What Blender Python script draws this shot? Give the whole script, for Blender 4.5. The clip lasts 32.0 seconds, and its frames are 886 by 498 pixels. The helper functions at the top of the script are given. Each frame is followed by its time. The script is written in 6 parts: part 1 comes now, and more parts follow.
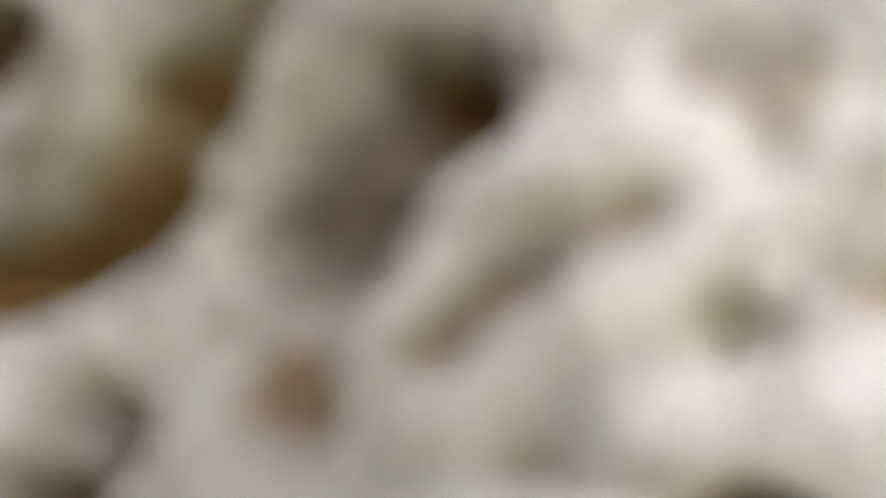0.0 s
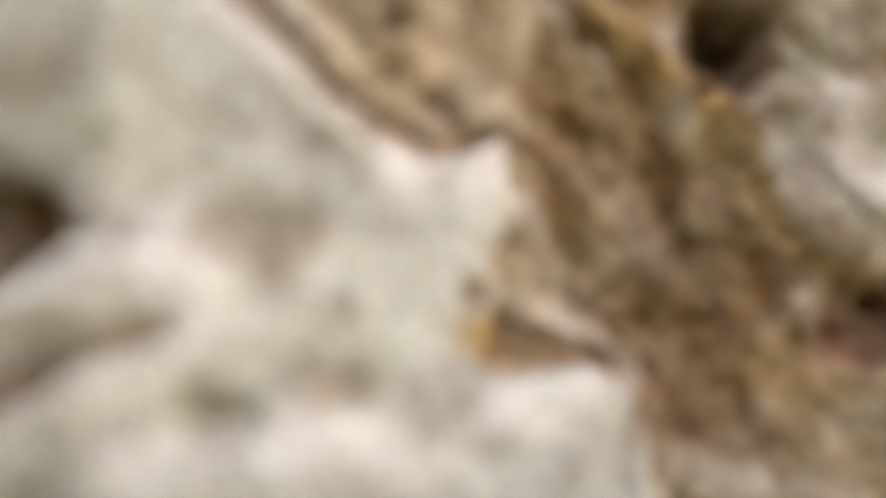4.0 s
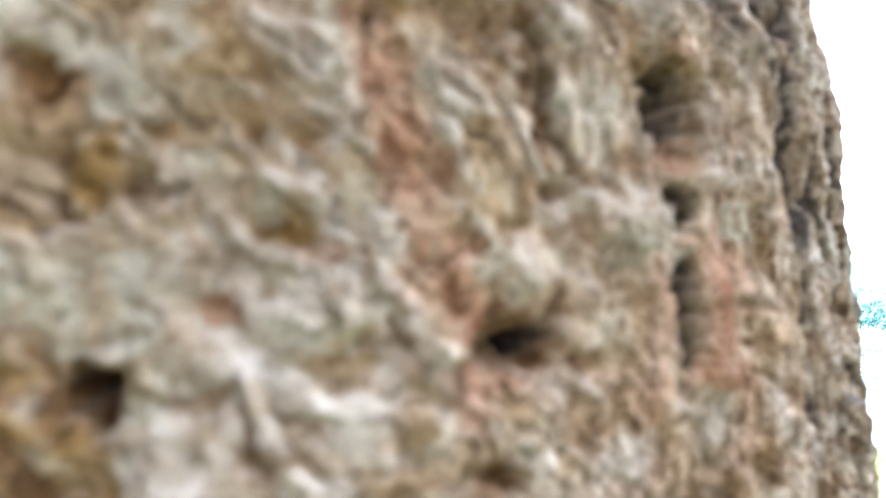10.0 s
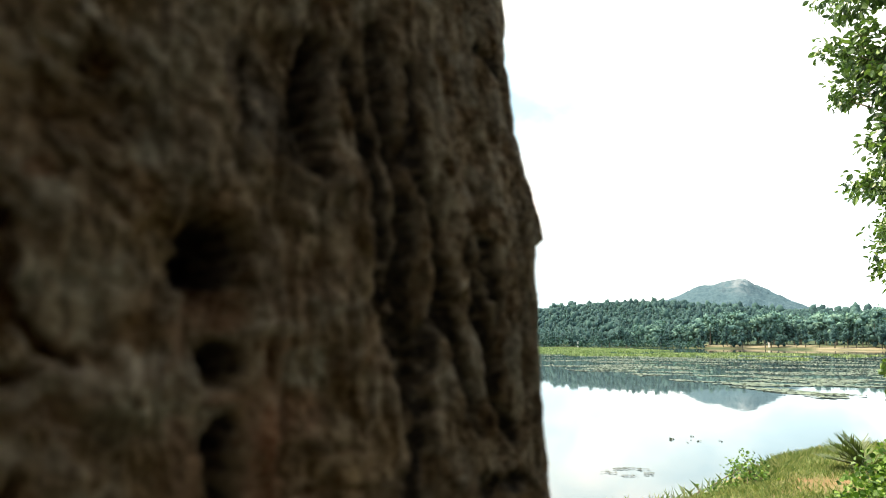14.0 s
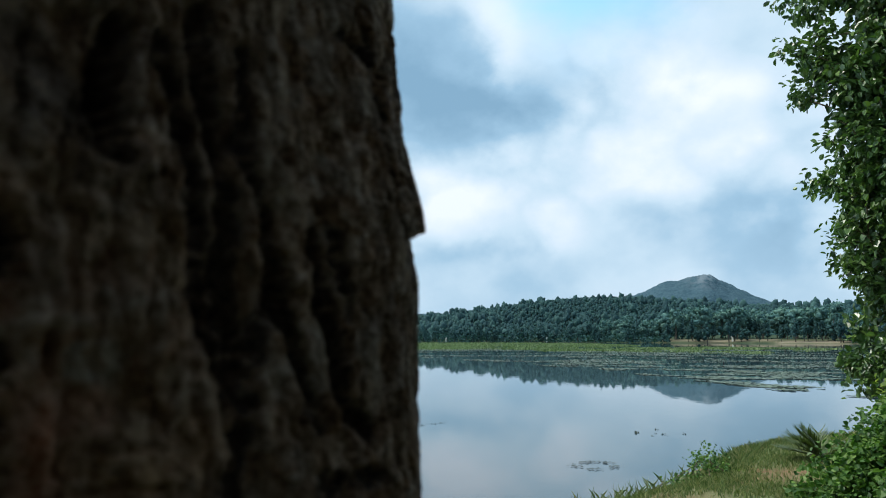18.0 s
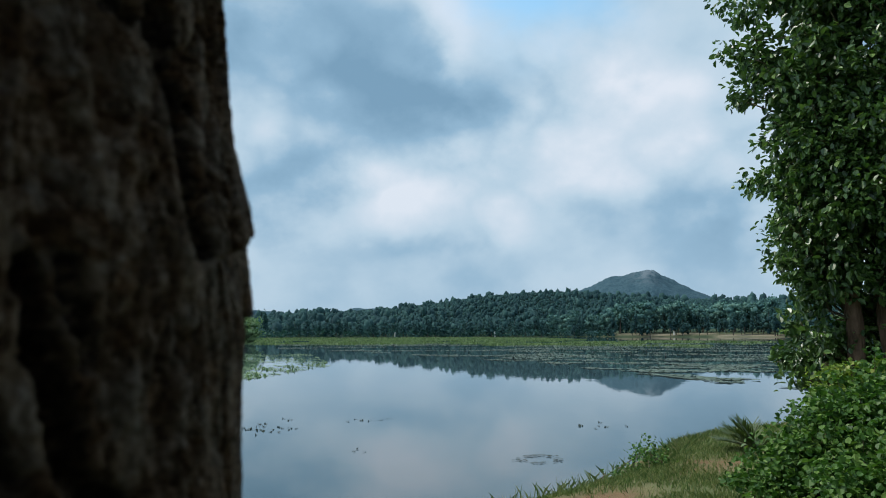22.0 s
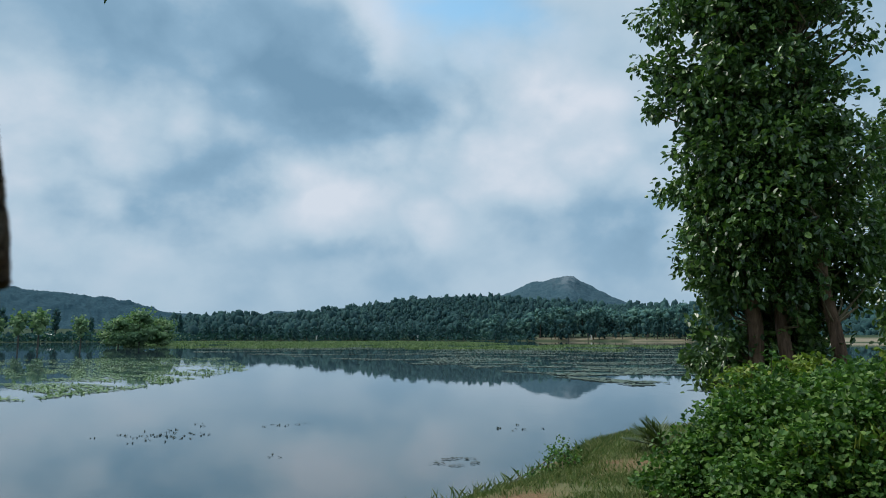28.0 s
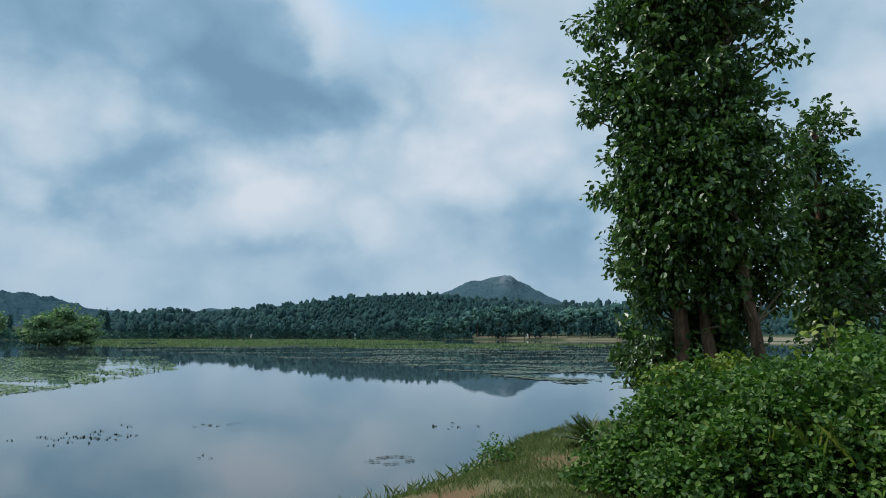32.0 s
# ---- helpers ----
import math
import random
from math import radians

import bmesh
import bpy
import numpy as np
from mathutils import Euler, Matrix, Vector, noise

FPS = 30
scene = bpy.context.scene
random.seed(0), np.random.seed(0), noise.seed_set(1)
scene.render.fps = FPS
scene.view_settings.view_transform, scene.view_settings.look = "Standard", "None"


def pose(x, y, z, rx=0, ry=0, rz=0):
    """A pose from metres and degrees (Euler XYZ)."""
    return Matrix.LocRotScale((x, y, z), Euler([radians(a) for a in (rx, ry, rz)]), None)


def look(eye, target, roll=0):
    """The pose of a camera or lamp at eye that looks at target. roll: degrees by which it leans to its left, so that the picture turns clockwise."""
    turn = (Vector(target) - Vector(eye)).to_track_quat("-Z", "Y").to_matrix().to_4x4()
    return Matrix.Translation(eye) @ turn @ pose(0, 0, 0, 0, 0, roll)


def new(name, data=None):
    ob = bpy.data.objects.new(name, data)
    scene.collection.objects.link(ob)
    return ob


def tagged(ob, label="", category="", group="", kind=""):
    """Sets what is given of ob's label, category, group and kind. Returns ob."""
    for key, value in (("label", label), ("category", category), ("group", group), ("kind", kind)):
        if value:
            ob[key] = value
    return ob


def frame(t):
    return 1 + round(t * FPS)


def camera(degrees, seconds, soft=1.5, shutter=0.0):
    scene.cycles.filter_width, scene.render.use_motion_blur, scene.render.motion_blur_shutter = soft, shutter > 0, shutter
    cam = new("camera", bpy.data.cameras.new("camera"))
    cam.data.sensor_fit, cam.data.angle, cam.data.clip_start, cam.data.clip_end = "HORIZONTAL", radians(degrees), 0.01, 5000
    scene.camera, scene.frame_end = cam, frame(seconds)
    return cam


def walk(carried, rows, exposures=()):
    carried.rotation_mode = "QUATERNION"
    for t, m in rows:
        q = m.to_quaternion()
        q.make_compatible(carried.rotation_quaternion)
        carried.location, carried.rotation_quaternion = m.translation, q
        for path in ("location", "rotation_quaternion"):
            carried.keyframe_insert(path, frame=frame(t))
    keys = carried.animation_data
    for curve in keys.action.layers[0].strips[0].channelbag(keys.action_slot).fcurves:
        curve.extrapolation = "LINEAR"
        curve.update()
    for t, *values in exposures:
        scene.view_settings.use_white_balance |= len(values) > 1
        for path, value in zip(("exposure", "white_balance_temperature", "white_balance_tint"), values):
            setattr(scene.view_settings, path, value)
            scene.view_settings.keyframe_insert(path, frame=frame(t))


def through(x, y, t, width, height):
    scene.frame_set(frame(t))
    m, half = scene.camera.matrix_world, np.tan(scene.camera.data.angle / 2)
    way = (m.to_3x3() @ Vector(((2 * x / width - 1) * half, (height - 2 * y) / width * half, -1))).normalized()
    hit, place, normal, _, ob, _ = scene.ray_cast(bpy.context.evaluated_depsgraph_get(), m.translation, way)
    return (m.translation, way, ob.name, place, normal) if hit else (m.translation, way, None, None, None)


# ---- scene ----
LENS = 65.3
cam = camera(LENS, 32.0, soft=1.0)
cam.data.dof.use_dof = True
cam.data.dof.focus_distance = 9.0
cam.data.dof.aperture_fstop = 11.5
# seconds, place, yaw, pitch, roll
ROWS = [
    (0, -0.0079, 0.0052, 2.2994, 3.26, 7.93, -3.78),
    (0.5, -0.0062, 0.0046, 2.2978, 0.68, 9.53, -4.13),
    (1, -0.0050, 0.0011, 2.2970, -1.77, 10.72, -3.89),
    (1.5, -0.0034, -0.0020, 2.2980, -3.73, 10.17, -2.50),
    (2, -0.0024, -0.0045, 2.2996, -5.85, 8.87, -1.11),
    (2.5, -0.0002, -0.0068, 2.3014, -7.32, 7.92, 0.41),
    (3, 0.0025, -0.0077, 2.3035, -9.08, 6.61, 1.48),
    (3.5, 0.0042, -0.0089, 2.3049, -11.83, 5.20, 3.01),
    (4, 0.0058, -0.0093, 2.3067, -13.65, 4.35, 2.74),
    (4.5, 0.0072, -0.0115, 2.3091, -14.99, 3.76, 2.20),
    (5, 0.0090, -0.0145, 2.3118, -16.00, 3.48, 1.55),
    (5.5, 0.0113, -0.0175, 2.3150, -16.84, 3.49, 0.97),
    (6, 0.0127, -0.0226, 2.3188, -18.60, 2.96, 1.35),
    (6.5, 0.0164, -0.0276, 2.3217, -19.39, 3.43, 1.23),
    (7, 0.0206, -0.0326, 2.3236, -20.18, 3.81, 1.23),
    (7.5, 0.0246, -0.0389, 2.3279, -20.85, 4.13, 1.24),
    (8, 0.0285, -0.0455, 2.3337, -21.41, 4.31, 1.27),
    (8.5, 0.0343, -0.0523, 2.3396, -21.89, 4.48, 1.34),
    (9, 0.0413, -0.0580, 2.3426, -22.52, 5.06, 1.18),
    (9.5, 0.0493, -0.0637, 2.3457, -23.21, 5.53, 0.90),
    (10, 0.0575, -0.0695, 2.3489, -23.72, 5.90, 1.00),
    (10.5, 0.0648, -0.0750, 2.3546, -24.81, 6.09, 1.13),
    (11, 0.0740, -0.0816, 2.3611, -25.88, 6.18, 1.21),
    (11.5, 0.0855, -0.0878, 2.3667, -26.91, 6.52, 1.25),
    (12, 0.0978, -0.0939, 2.3712, -27.81, 6.99, 1.12),
    (12.5, 0.1098, -0.1010, 2.3757, -28.59, 7.33, 0.85),
    (13, 0.1212, -0.1062, 2.3788, -29.27, 7.48, 0.67),
    (13.5, 0.1305, -0.1113, 2.3815, -29.91, 7.58, 0.55),
    (14, 0.1388, -0.1152, 2.3837, -30.38, 7.57, 0.44),
    (14.5, 0.1455, -0.1183, 2.3841, -30.74, 7.53, 0.33),
    (15, 0.1510, -0.1197, 2.3836, -31.10, 7.43, 0.34),
    (15.5, 0.1549, -0.1220, 2.3829, -31.29, 7.31, 0.28),
    (16, 0.1587, -0.1240, 2.3827, -31.52, 7.25, 0.25),
    (16.5, 0.1627, -0.1258, 2.3827, -31.79, 7.23, 0.25),
    (17, 0.1673, -0.1276, 2.3828, -32.11, 7.24, 0.23),
    (17.5, 0.1730, -0.1297, 2.3829, -32.48, 7.26, 0.18),
    (18, 0.1803, -0.1322, 2.3829, -32.90, 7.27, 0.09),
    (18.5, 0.1896, -0.1326, 2.3839, -33.39, 7.24, 0.13),
    (19, 0.1969, -0.1344, 2.3850, -33.91, 7.21, 0.07),
    (19.5, 0.2079, -0.1331, 2.3870, -34.44, 7.20, 0.03),
    (20, 0.2162, -0.1296, 2.3894, -34.90, 7.06, -0.01),
    (20.5, 0.2252, -0.1263, 2.3915, -35.42, 6.99, -0.12),
    (21, 0.2343, -0.1236, 2.3934, -35.91, 6.89, -0.17),
    (21.5, 0.2423, -0.1212, 2.3964, -36.53, 6.86, -0.19),
    (22, 0.2509, -0.1184, 2.3996, -37.12, 6.84, -0.13),
    (22.5, 0.2586, -0.1144, 2.4030, -37.74, 6.79, -0.07),
    (23, 0.2665, -0.1105, 2.4071, -38.40, 6.92, -0.13),
    (23.5, 0.2762, -0.1054, 2.4056, -38.93, 6.99, -0.23),
    (24, 0.2856, -0.1013, 2.4017, -39.39, 7.06, -0.25),
    (24.5, 0.2919, -0.0989, 2.3969, -39.85, 7.09, -0.34),
    (25, 0.2966, -0.0992, 2.3919, -40.38, 7.01, -0.27),
    (25.5, 0.3008, -0.1023, 2.3878, -40.90, 6.96, -0.28),
    (26, 0.3055, -0.1063, 2.3855, -41.37, 6.94, -0.25),
    (26.5, 0.3100, -0.1113, 2.3846, -41.83, 6.96, -0.19),
    (27, 0.3133, -0.1171, 2.3847, -42.31, 7.00, -0.11),
    (27.5, 0.3147, -0.1239, 2.3853, -42.83, 7.07, -0.01),
    (28, 0.3133, -0.1316, 2.3859, -43.42, 7.15, 0.08),
    (28.5, 0.3084, -0.1401, 2.3863, -44.11, 7.15, 0.07),
    (29, 0.3030, -0.1487, 2.3863, -44.82, 7.13, 0.10),
    (29.5, 0.2987, -0.1562, 2.3865, -45.58, 7.12, 0.13),
    (30, 0.2961, -0.1625, 2.3865, -46.25, 7.14, 0.09),
    (30.5, 0.2954, -0.1674, 2.3865, -46.77, 7.07, -0.04),
    (31, 0.2963, -0.1719, 2.3868, -47.27, 7.10, -0.13),
    (31.5, 0.2982, -0.1763, 2.3869, -47.85, 7.07, -0.06),
    (32, 0.3008, -0.1806, 2.3873, -48.50, 7.04, 0.21),
]
# seconds, stops, kelvin, tint
EXPOSURES = [(0.0, 5.7, 6800, 30), (2.0, 5.55, 7350, 31), (3.0, 5.5, 7500, 31), (6.0, 5.75, 6500, 28), (8.0, 5.8, 6600, 28), (9.5, 5.9, 6350, 26), (11.0, 5.22, 7200, 27), (12.0, 4.05, 8600, 26), (13.0, 2.75, 9200, 21), (14.0, 1.85, 8700, 15),
             (15.0, 1.4, 8000, 9), (16.5, 0.65, 6600, 9), (18.0, 0.4, 6400, 10), (20.0, 0.25, 6400, 10), (21.0, 0.1, 6400, 10), (22.0, 0.08, 6350, 10), (23.0, 0.12, 6350, 10), (25.0, -0.05, 6300, 10), (32.0, -0.08, 6300, 10)]
walk(cam, [(t, pose(x, y, z, 90 + pitch, 0, yaw) @ pose(0, 0, 0, 0, 0, roll)) for t, x, y, z, yaw, pitch, roll in ROWS], EXPOSURES)

# ---- sky and sun ----
SUN_AZ, SUN_EL = -40.0, 54.0   # bearing from +y to the right, height


def sky_world():
    w = bpy.data.worlds.new("sky")
    scene.world = w
    w.use_nodes = True
    nt = w.node_tree
    nt.nodes.clear()
    N, L = nt.nodes.new, nt.links.new

    def val(op, a, b=None, c=None, clamp=False):
        n = N("ShaderNodeMath")
        n.operation, n.use_clamp = op, clamp
        for i, v in enumerate((a, b, c)):
            if v is None:
                continue
            if isinstance(v, (int, float)):
                n.inputs[i].default_value = v
            else:
                L(v, n.inputs[i])
        return n.outputs[0]

    def mix(f, a, b):
        n = N("ShaderNodeMix")
        n.data_type = "RGBA"
        for s, v in ((n.inputs[0], f), (n.inputs[6], a), (n.inputs[7], b)):
            if isinstance(v, tuple):
                s.default_value = (*v, 1)
            elif isinstance(v, float):
                s.default_value = v
            else:
                L(v, s)
        return n.outputs[2]

    geo = N("ShaderNodeTexCoord").outputs["Generated"]
    nrm = N("ShaderNodeVectorMath")
    nrm.operation = "NORMALIZE"
    L(geo, nrm.inputs[0])
    sep = N("ShaderNodeSeparateXYZ")
    L(nrm.outputs[0], sep.inputs[0])
    x, y, z = sep.outputs
    flat = N("ShaderNodeCombineXYZ")
    L(x, flat.inputs[0])
    L(y, flat.inputs[1])
    L(val("MULTIPLY", z, 1.3), flat.inputs[2])

    def fbm(scale, detail, rough, shift, dist=0.0):
        m = N("ShaderNodeMapping")
        m.inputs["Location"].default_value = shift
        L(flat.outputs[0], m.inputs[0])
        n = N("ShaderNodeTexNoise")
        n.inputs["Scale"].default_value, n.inputs["Detail"].default_value = scale, detail
        n.inputs["Roughness"].default_value, n.inputs["Distortion"].default_value = rough, dist
        L(m.outputs[0], n.inputs["Vector"])
        return n.outputs["Fac"]

    puff = fbm(4.4, 9, 0.52, (3.1, 0.4, 0), 0.1)
    broad = fbm(1.7, 4, 0.5, (1.2, 5.5, 2), 0.1)
    # bearing and height in degrees, wavered by the puffs
    az = val("MULTIPLY", val("ARCTAN2", x, y), 180 / math.pi)
    el = val("MULTIPLY", val("ARCSINE", z), 180 / math.pi)
    az = val("ADD", az, val("MULTIPLY", val("SUBTRACT", puff, 0.5), 20.0))
    el = val("ADD", el, val("MULTIPLY", val("SUBTRACT", fbm(5.0, 7, 0.5, (7, 2, 4)), 0.5), 10.0))

    def bank(a, e, sa, se):
        p = val("POWER", val("DIVIDE", val("SUBTRACT", az, a), sa), 2.0)
        q = val("POWER", val("DIVIDE", val("SUBTRACT", el, e), se), 2.0)
        return val("EXPONENT", val("MULTIPLY", val("ADD", p, q), -1.0))

    def heap(scale, shift):
        """Rounded heads of heaped cloud."""
        wob = N("ShaderNodeVectorMath")
        wob.operation = "MULTIPLY_ADD"
        m = N("ShaderNodeCombineXYZ")
        for i in range(3):
            L(fbm(5.5, 6, 0.55, (shift + 3 * i, i, 1)), m.inputs[i])
        L(m.outputs[0], wob.inputs[0])
        wob.inputs[1].default_value = (0.22, 0.22, 0.22)
        L(flat.outputs[0], wob.inputs[2])
        n = N("ShaderNodeTexVoronoi")
        n.feature = "SMOOTH_F1"
        n.inputs["Scale"].default_value, n.inputs["Smoothness"].default_value = scale, 0.35
        L(wob.outputs[0], n.inputs["Vector"])
        return val("SUBTRACT", 0.5, n.outputs["Distance"])

    low = val("EXPONENT", val("MULTIPLY", val("POWER", val("DIVIDE", val("SUBTRACT", el, 14.0), 10.0), 2.0), -1.0))
    heaps = val("MULTIPLY", val("ADD", val("MULTIPLY", heap(5.5, 0.0), 0.46), val("MULTIPLY", heap(12.0, 4.0), 0.40)), low)
    light = val("ADD", val("MULTIPLY", puff, 1.0), val("MULTIPLY", broad, 0.3))
    light = val("ADD", val("SUBTRACT", light, 0.12), heaps)
    # broad banks of the sky: bearing, height, half widths, lightness
    for a, e, sa, se, k in ((31, 20.3, 11, 4.6, -0.36), (39, 18.3, 6, 3.0, -0.24), (16, 24.5, 6, 3.5, -0.36), (39.5, 23.5, 3.2, 3.6, 0.34), (57, 19.3, 4, 2.4, 0.34),
                            (52, 14, 9, 3.6, 0.12), (20, 16.6, 7, 2.6, 0.20), (28, 9.3, 8, 2.2, 0.18), (37, 11.3, 5, 2.2, 0.20), (43, 8.6, 3, 2.0, 0.22),
                            (33, 6.6, 6, 1.3, -0.16), (13, 9.0, 5, 2.2, -0.22), (50.5, 9.8, 5, 1.6, -0.18), (58, 8.0, 5, 3.0, -0.22), (73, 21, 9, 7, -0.10), (53, 24, 4, 2.2, 0.14), (26, 13.3, 5, 1.6, -0.12)):
        light = val("ADD", light, val("MULTIPLY", bank(a, e, sa, se), k))
    light = val("MULTIPLY", light, 1.0, clamp=True)
    gap = val("MULTIPLY", bank(46.5, 25.8, 5.0, 2.4), 0.92)
    ramp = N("ShaderNodeValToRGB")
    L(light, ramp.inputs[0])
    e = ramp.color_ramp.elements
    e[0].position, e[0].color = 0.06, (0.185, 0.325, 0.455, 1)
    e[1].position, e[1].color = 0.95, (0.69, 0.745, 0.815, 1)
    for p, c in ((0.30, (0.27, 0.43, 0.57, 1)), (0.55, (0.46, 0.595, 0.70, 1))):
        k = ramp.color_ramp.elements.new(p)
        k.color = c
    sky = N("ShaderNodeTexSky")
    sky.sky_type, sky.sun_disc = "NISHITA", False
    sky.sun_elevation, sky.sun_rotation = radians(SUN_EL), radians(SUN_AZ)
    dim = N("ShaderNodeVectorMath")
    dim.operation = "SCALE"
    dim.inputs[3].default_value = 0.15
    L(sky.outputs[0], dim.inputs[0])
    tone = N("ShaderNodeVectorMath")
    tone.operation = "MULTIPLY"
    tone.inputs[1].default_value = (1.35, 1.7, 1.5)
    L(dim.outputs[0], tone.inputs[0])
    col = mix(gap, ramp.outputs[0], tone.outputs[0])
    mist = val("MULTIPLY", val("EXPONENT", val("MULTIPLY", val("MAXIMUM", z, 0.0), -14.0)), 0.7)
    col = mix(mist, col, (0.40, 0.53, 0.63))
    bg = N("ShaderNodeBackground")
    L(col, bg.inputs[0])
    bg.inputs[1].default_value = 1.02
    L(bg.outputs[0], N("ShaderNodeOutputWorld").inputs[0])


sky_world()
sun = new("sun", bpy.data.lights.new("sun", "SUN"))
sun.data.energy, sun.data.angle, sun.data.color = 2.6, radians(10), (1.0, 0.95, 0.86)
_d = Vector((math.sin(radians(SUN_AZ)) * math.cos(radians(SUN_EL)), math.cos(radians(SUN_AZ)) * math.cos(radians(SUN_EL)), math.sin(radians(SUN_EL))))
sun.matrix_world = look(_d * 50, (0, 0, 0))


# ---- materials ----
class Nodes:
    """A new material with short calls for its nodes."""

    def __init__(self, name):
        self.mat = bpy.data.materials.new(name)
        self.mat.use_nodes = True
        self.t = self.mat.node_tree
        self.b = self.t.nodes["Principled BSDF"]
        self.out = self.t.nodes["Material Output"]

    def link(self, a, b):
        self.t.links.new(a, b)

    def put(self, s, v):
        if isinstance(v, (int, float)):
            s.default_value = v
        elif isinstance(v, tuple):
            s.default_value = (*v, 1) if len(v) == 3 and s.type == "RGBA" else v
        else:
            self.link(v, s)

    def coords(self, stretch=(1, 1, 1), kind="Object"):
        c = self.t.nodes.new("ShaderNodeTexCoord").outputs[kind]
        m = self.t.nodes.new("ShaderNodeMapping")
        m.inputs["Scale"].default_value = stretch
        self.link(c, m.inputs[0])
        return m.outputs[0]

    def noise(self, scale, detail=4, rough=0.55, vec=None, dist=0.0):
        n = self.t.nodes.new("ShaderNodeTexNoise")
        n.inputs["Scale"].default_value, n.inputs["Detail"].default_value = scale, detail
        n.inputs["Roughness"].default_value, n.inputs["Distortion"].default_value = rough, dist
        self.link(vec or self.coords(), n.inputs["Vector"])
        return n.outputs["Fac"]

    def voronoi(self, scale, vec=None):
        n = self.t.nodes.new("ShaderNodeTexVoronoi")
        n.inputs["Scale"].default_value = scale
        self.link(vec or self.coords(), n.inputs["Vector"])
        return n.outputs["Distance"]

    def ramp(self, fac, *stops):
        n = self.t.nodes.new("ShaderNodeValToRGB")
        self.link(fac, n.inputs[0])
        el = n.color_ramp.elements
        while len(el) < len(stops):
            el.new(0.5)
        for k, (p, c) in zip(el, stops):
            k.position, k.color = p, ((c, c, c, 1) if isinstance(c, (int, float)) else (*c, 1))
        return n.outputs[0]

    def mix(self, f, a, b, mode="MIX"):
        n = self.t.nodes.new("ShaderNodeMix")
        n.data_type, n.blend_type = "RGBA", mode
        self.put(n.inputs[0], f)
        self.put(n.inputs[6], a)
        self.put(n.inputs[7], b)
        return n.outputs[2]

    def math(self, op, a, b=0.0, clamp=False):
        n = self.t.nodes.new("ShaderNodeMath")
        n.operation, n.use_clamp = op, clamp
        self.put(n.inputs[0], a)
        self.put(n.inputs[1], b)
        return n.outputs[0]

    def attr(self, name):
        n = self.t.nodes.new("ShaderNodeAttribute")
        n.attribute_name = name
        return n.outputs["Fac"]

    def island(self):
        return self.t.nodes.new("ShaderNodeNewGeometry").outputs["Random Per Island"]

    def bump(self, height, strength, distance):
        n = self.t.nodes.new("ShaderNodeBump")
        n.inputs["Strength"].default_value, n.inputs["Distance"].default_value = strength, distance
        self.link(height, n.inputs["Height"])
        self.link(n.outputs[0], self.b.inputs["Normal"])

    def done(self, color=None, rough=None, spec=None):
        for key, v in (("Base Color", color), ("Roughness", rough), ("Specular IOR Level", spec)):
            if v is not None:
                self.put(self.b.inputs[key], v)
        return self.mat


def bark_close():
    m = Nodes("old_bark")
    big, mid, fine = m.noise(60, 5, 0.6), m.noise(230, 6, 0.68, None, 0.6), m.noise(900, 4, 0.65)

    def two(low, high, by=None):
        return m.mix(m.ramp(by or mid, (0.39, 0.0), (0.61, 1.0)), low, high)

    tan = two((0.33, 0.195, 0.105), (0.62, 0.435, 0.29))
    grey = two((0.39, 0.285, 0.20), (0.66, 0.535, 0.42))
    col = m.mix(m.ramp(big, (0.44, 0.0), (0.60, 0.9)), tan, grey)
    col = m.mix(m.math("MULTIPLY", m.attr("slab"), 0.85), col, two((0.36, 0.30, 0.24), (0.545, 0.475, 0.405)))
    col = m.mix(m.attr("sage"), col, two((0.41, 0.33, 0.225), (0.66, 0.575, 0.445)))
    col = m.mix(m.attr("pale"), col, two((0.64, 0.495, 0.375), (0.88, 0.745, 0.63)))
    # brown inner bark, also painted into hollows as their shade
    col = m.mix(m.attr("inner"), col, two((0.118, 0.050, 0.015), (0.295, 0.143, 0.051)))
    col = m.mix(m.attr("ochre"), col, two((0.21, 0.10, 0.024), (0.48, 0.275, 0.10)))
    col = m.mix(m.attr("red"), col, two((0.27, 0.098, 0.042), (0.66, 0.36, 0.22)))
    # shade of the holes and fissures, put into the bark's colour
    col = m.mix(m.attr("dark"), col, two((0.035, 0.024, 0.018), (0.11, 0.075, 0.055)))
    # weathered grey that also darkens and cools the bark in place of shade
    col = m.mix(m.attr("weathered_shade"), col, m.mix(1.0, two((0.33, 0.34, 0.355), (0.84, 0.87, 0.90)), col, "MULTIPLY"))
    col = m.mix(0.6, col, m.ramp(fine, (0.32, 0.6), (0.66, 1.0)), "MULTIPLY")
    h = m.math("ADD", mid, m.math("MULTIPLY", fine, 0.45))
    m.bump(h, 0.9, 0.0016)
    return m.done(col, 0.88, 0.25)


def bark_plain(name, dark, pale):
    m = Nodes(name)
    v = m.coords((1, 1, 0.22))
    n = m.noise(14, 7, 0.65, v, 0.5)
    col = m.mix(m.ramp(n, (0.35, 0.0), (0.68, 1.0)), dark, pale)
    m.bump(n, 0.8, 0.03)
    return m.done(col, 0.9, 0.2)


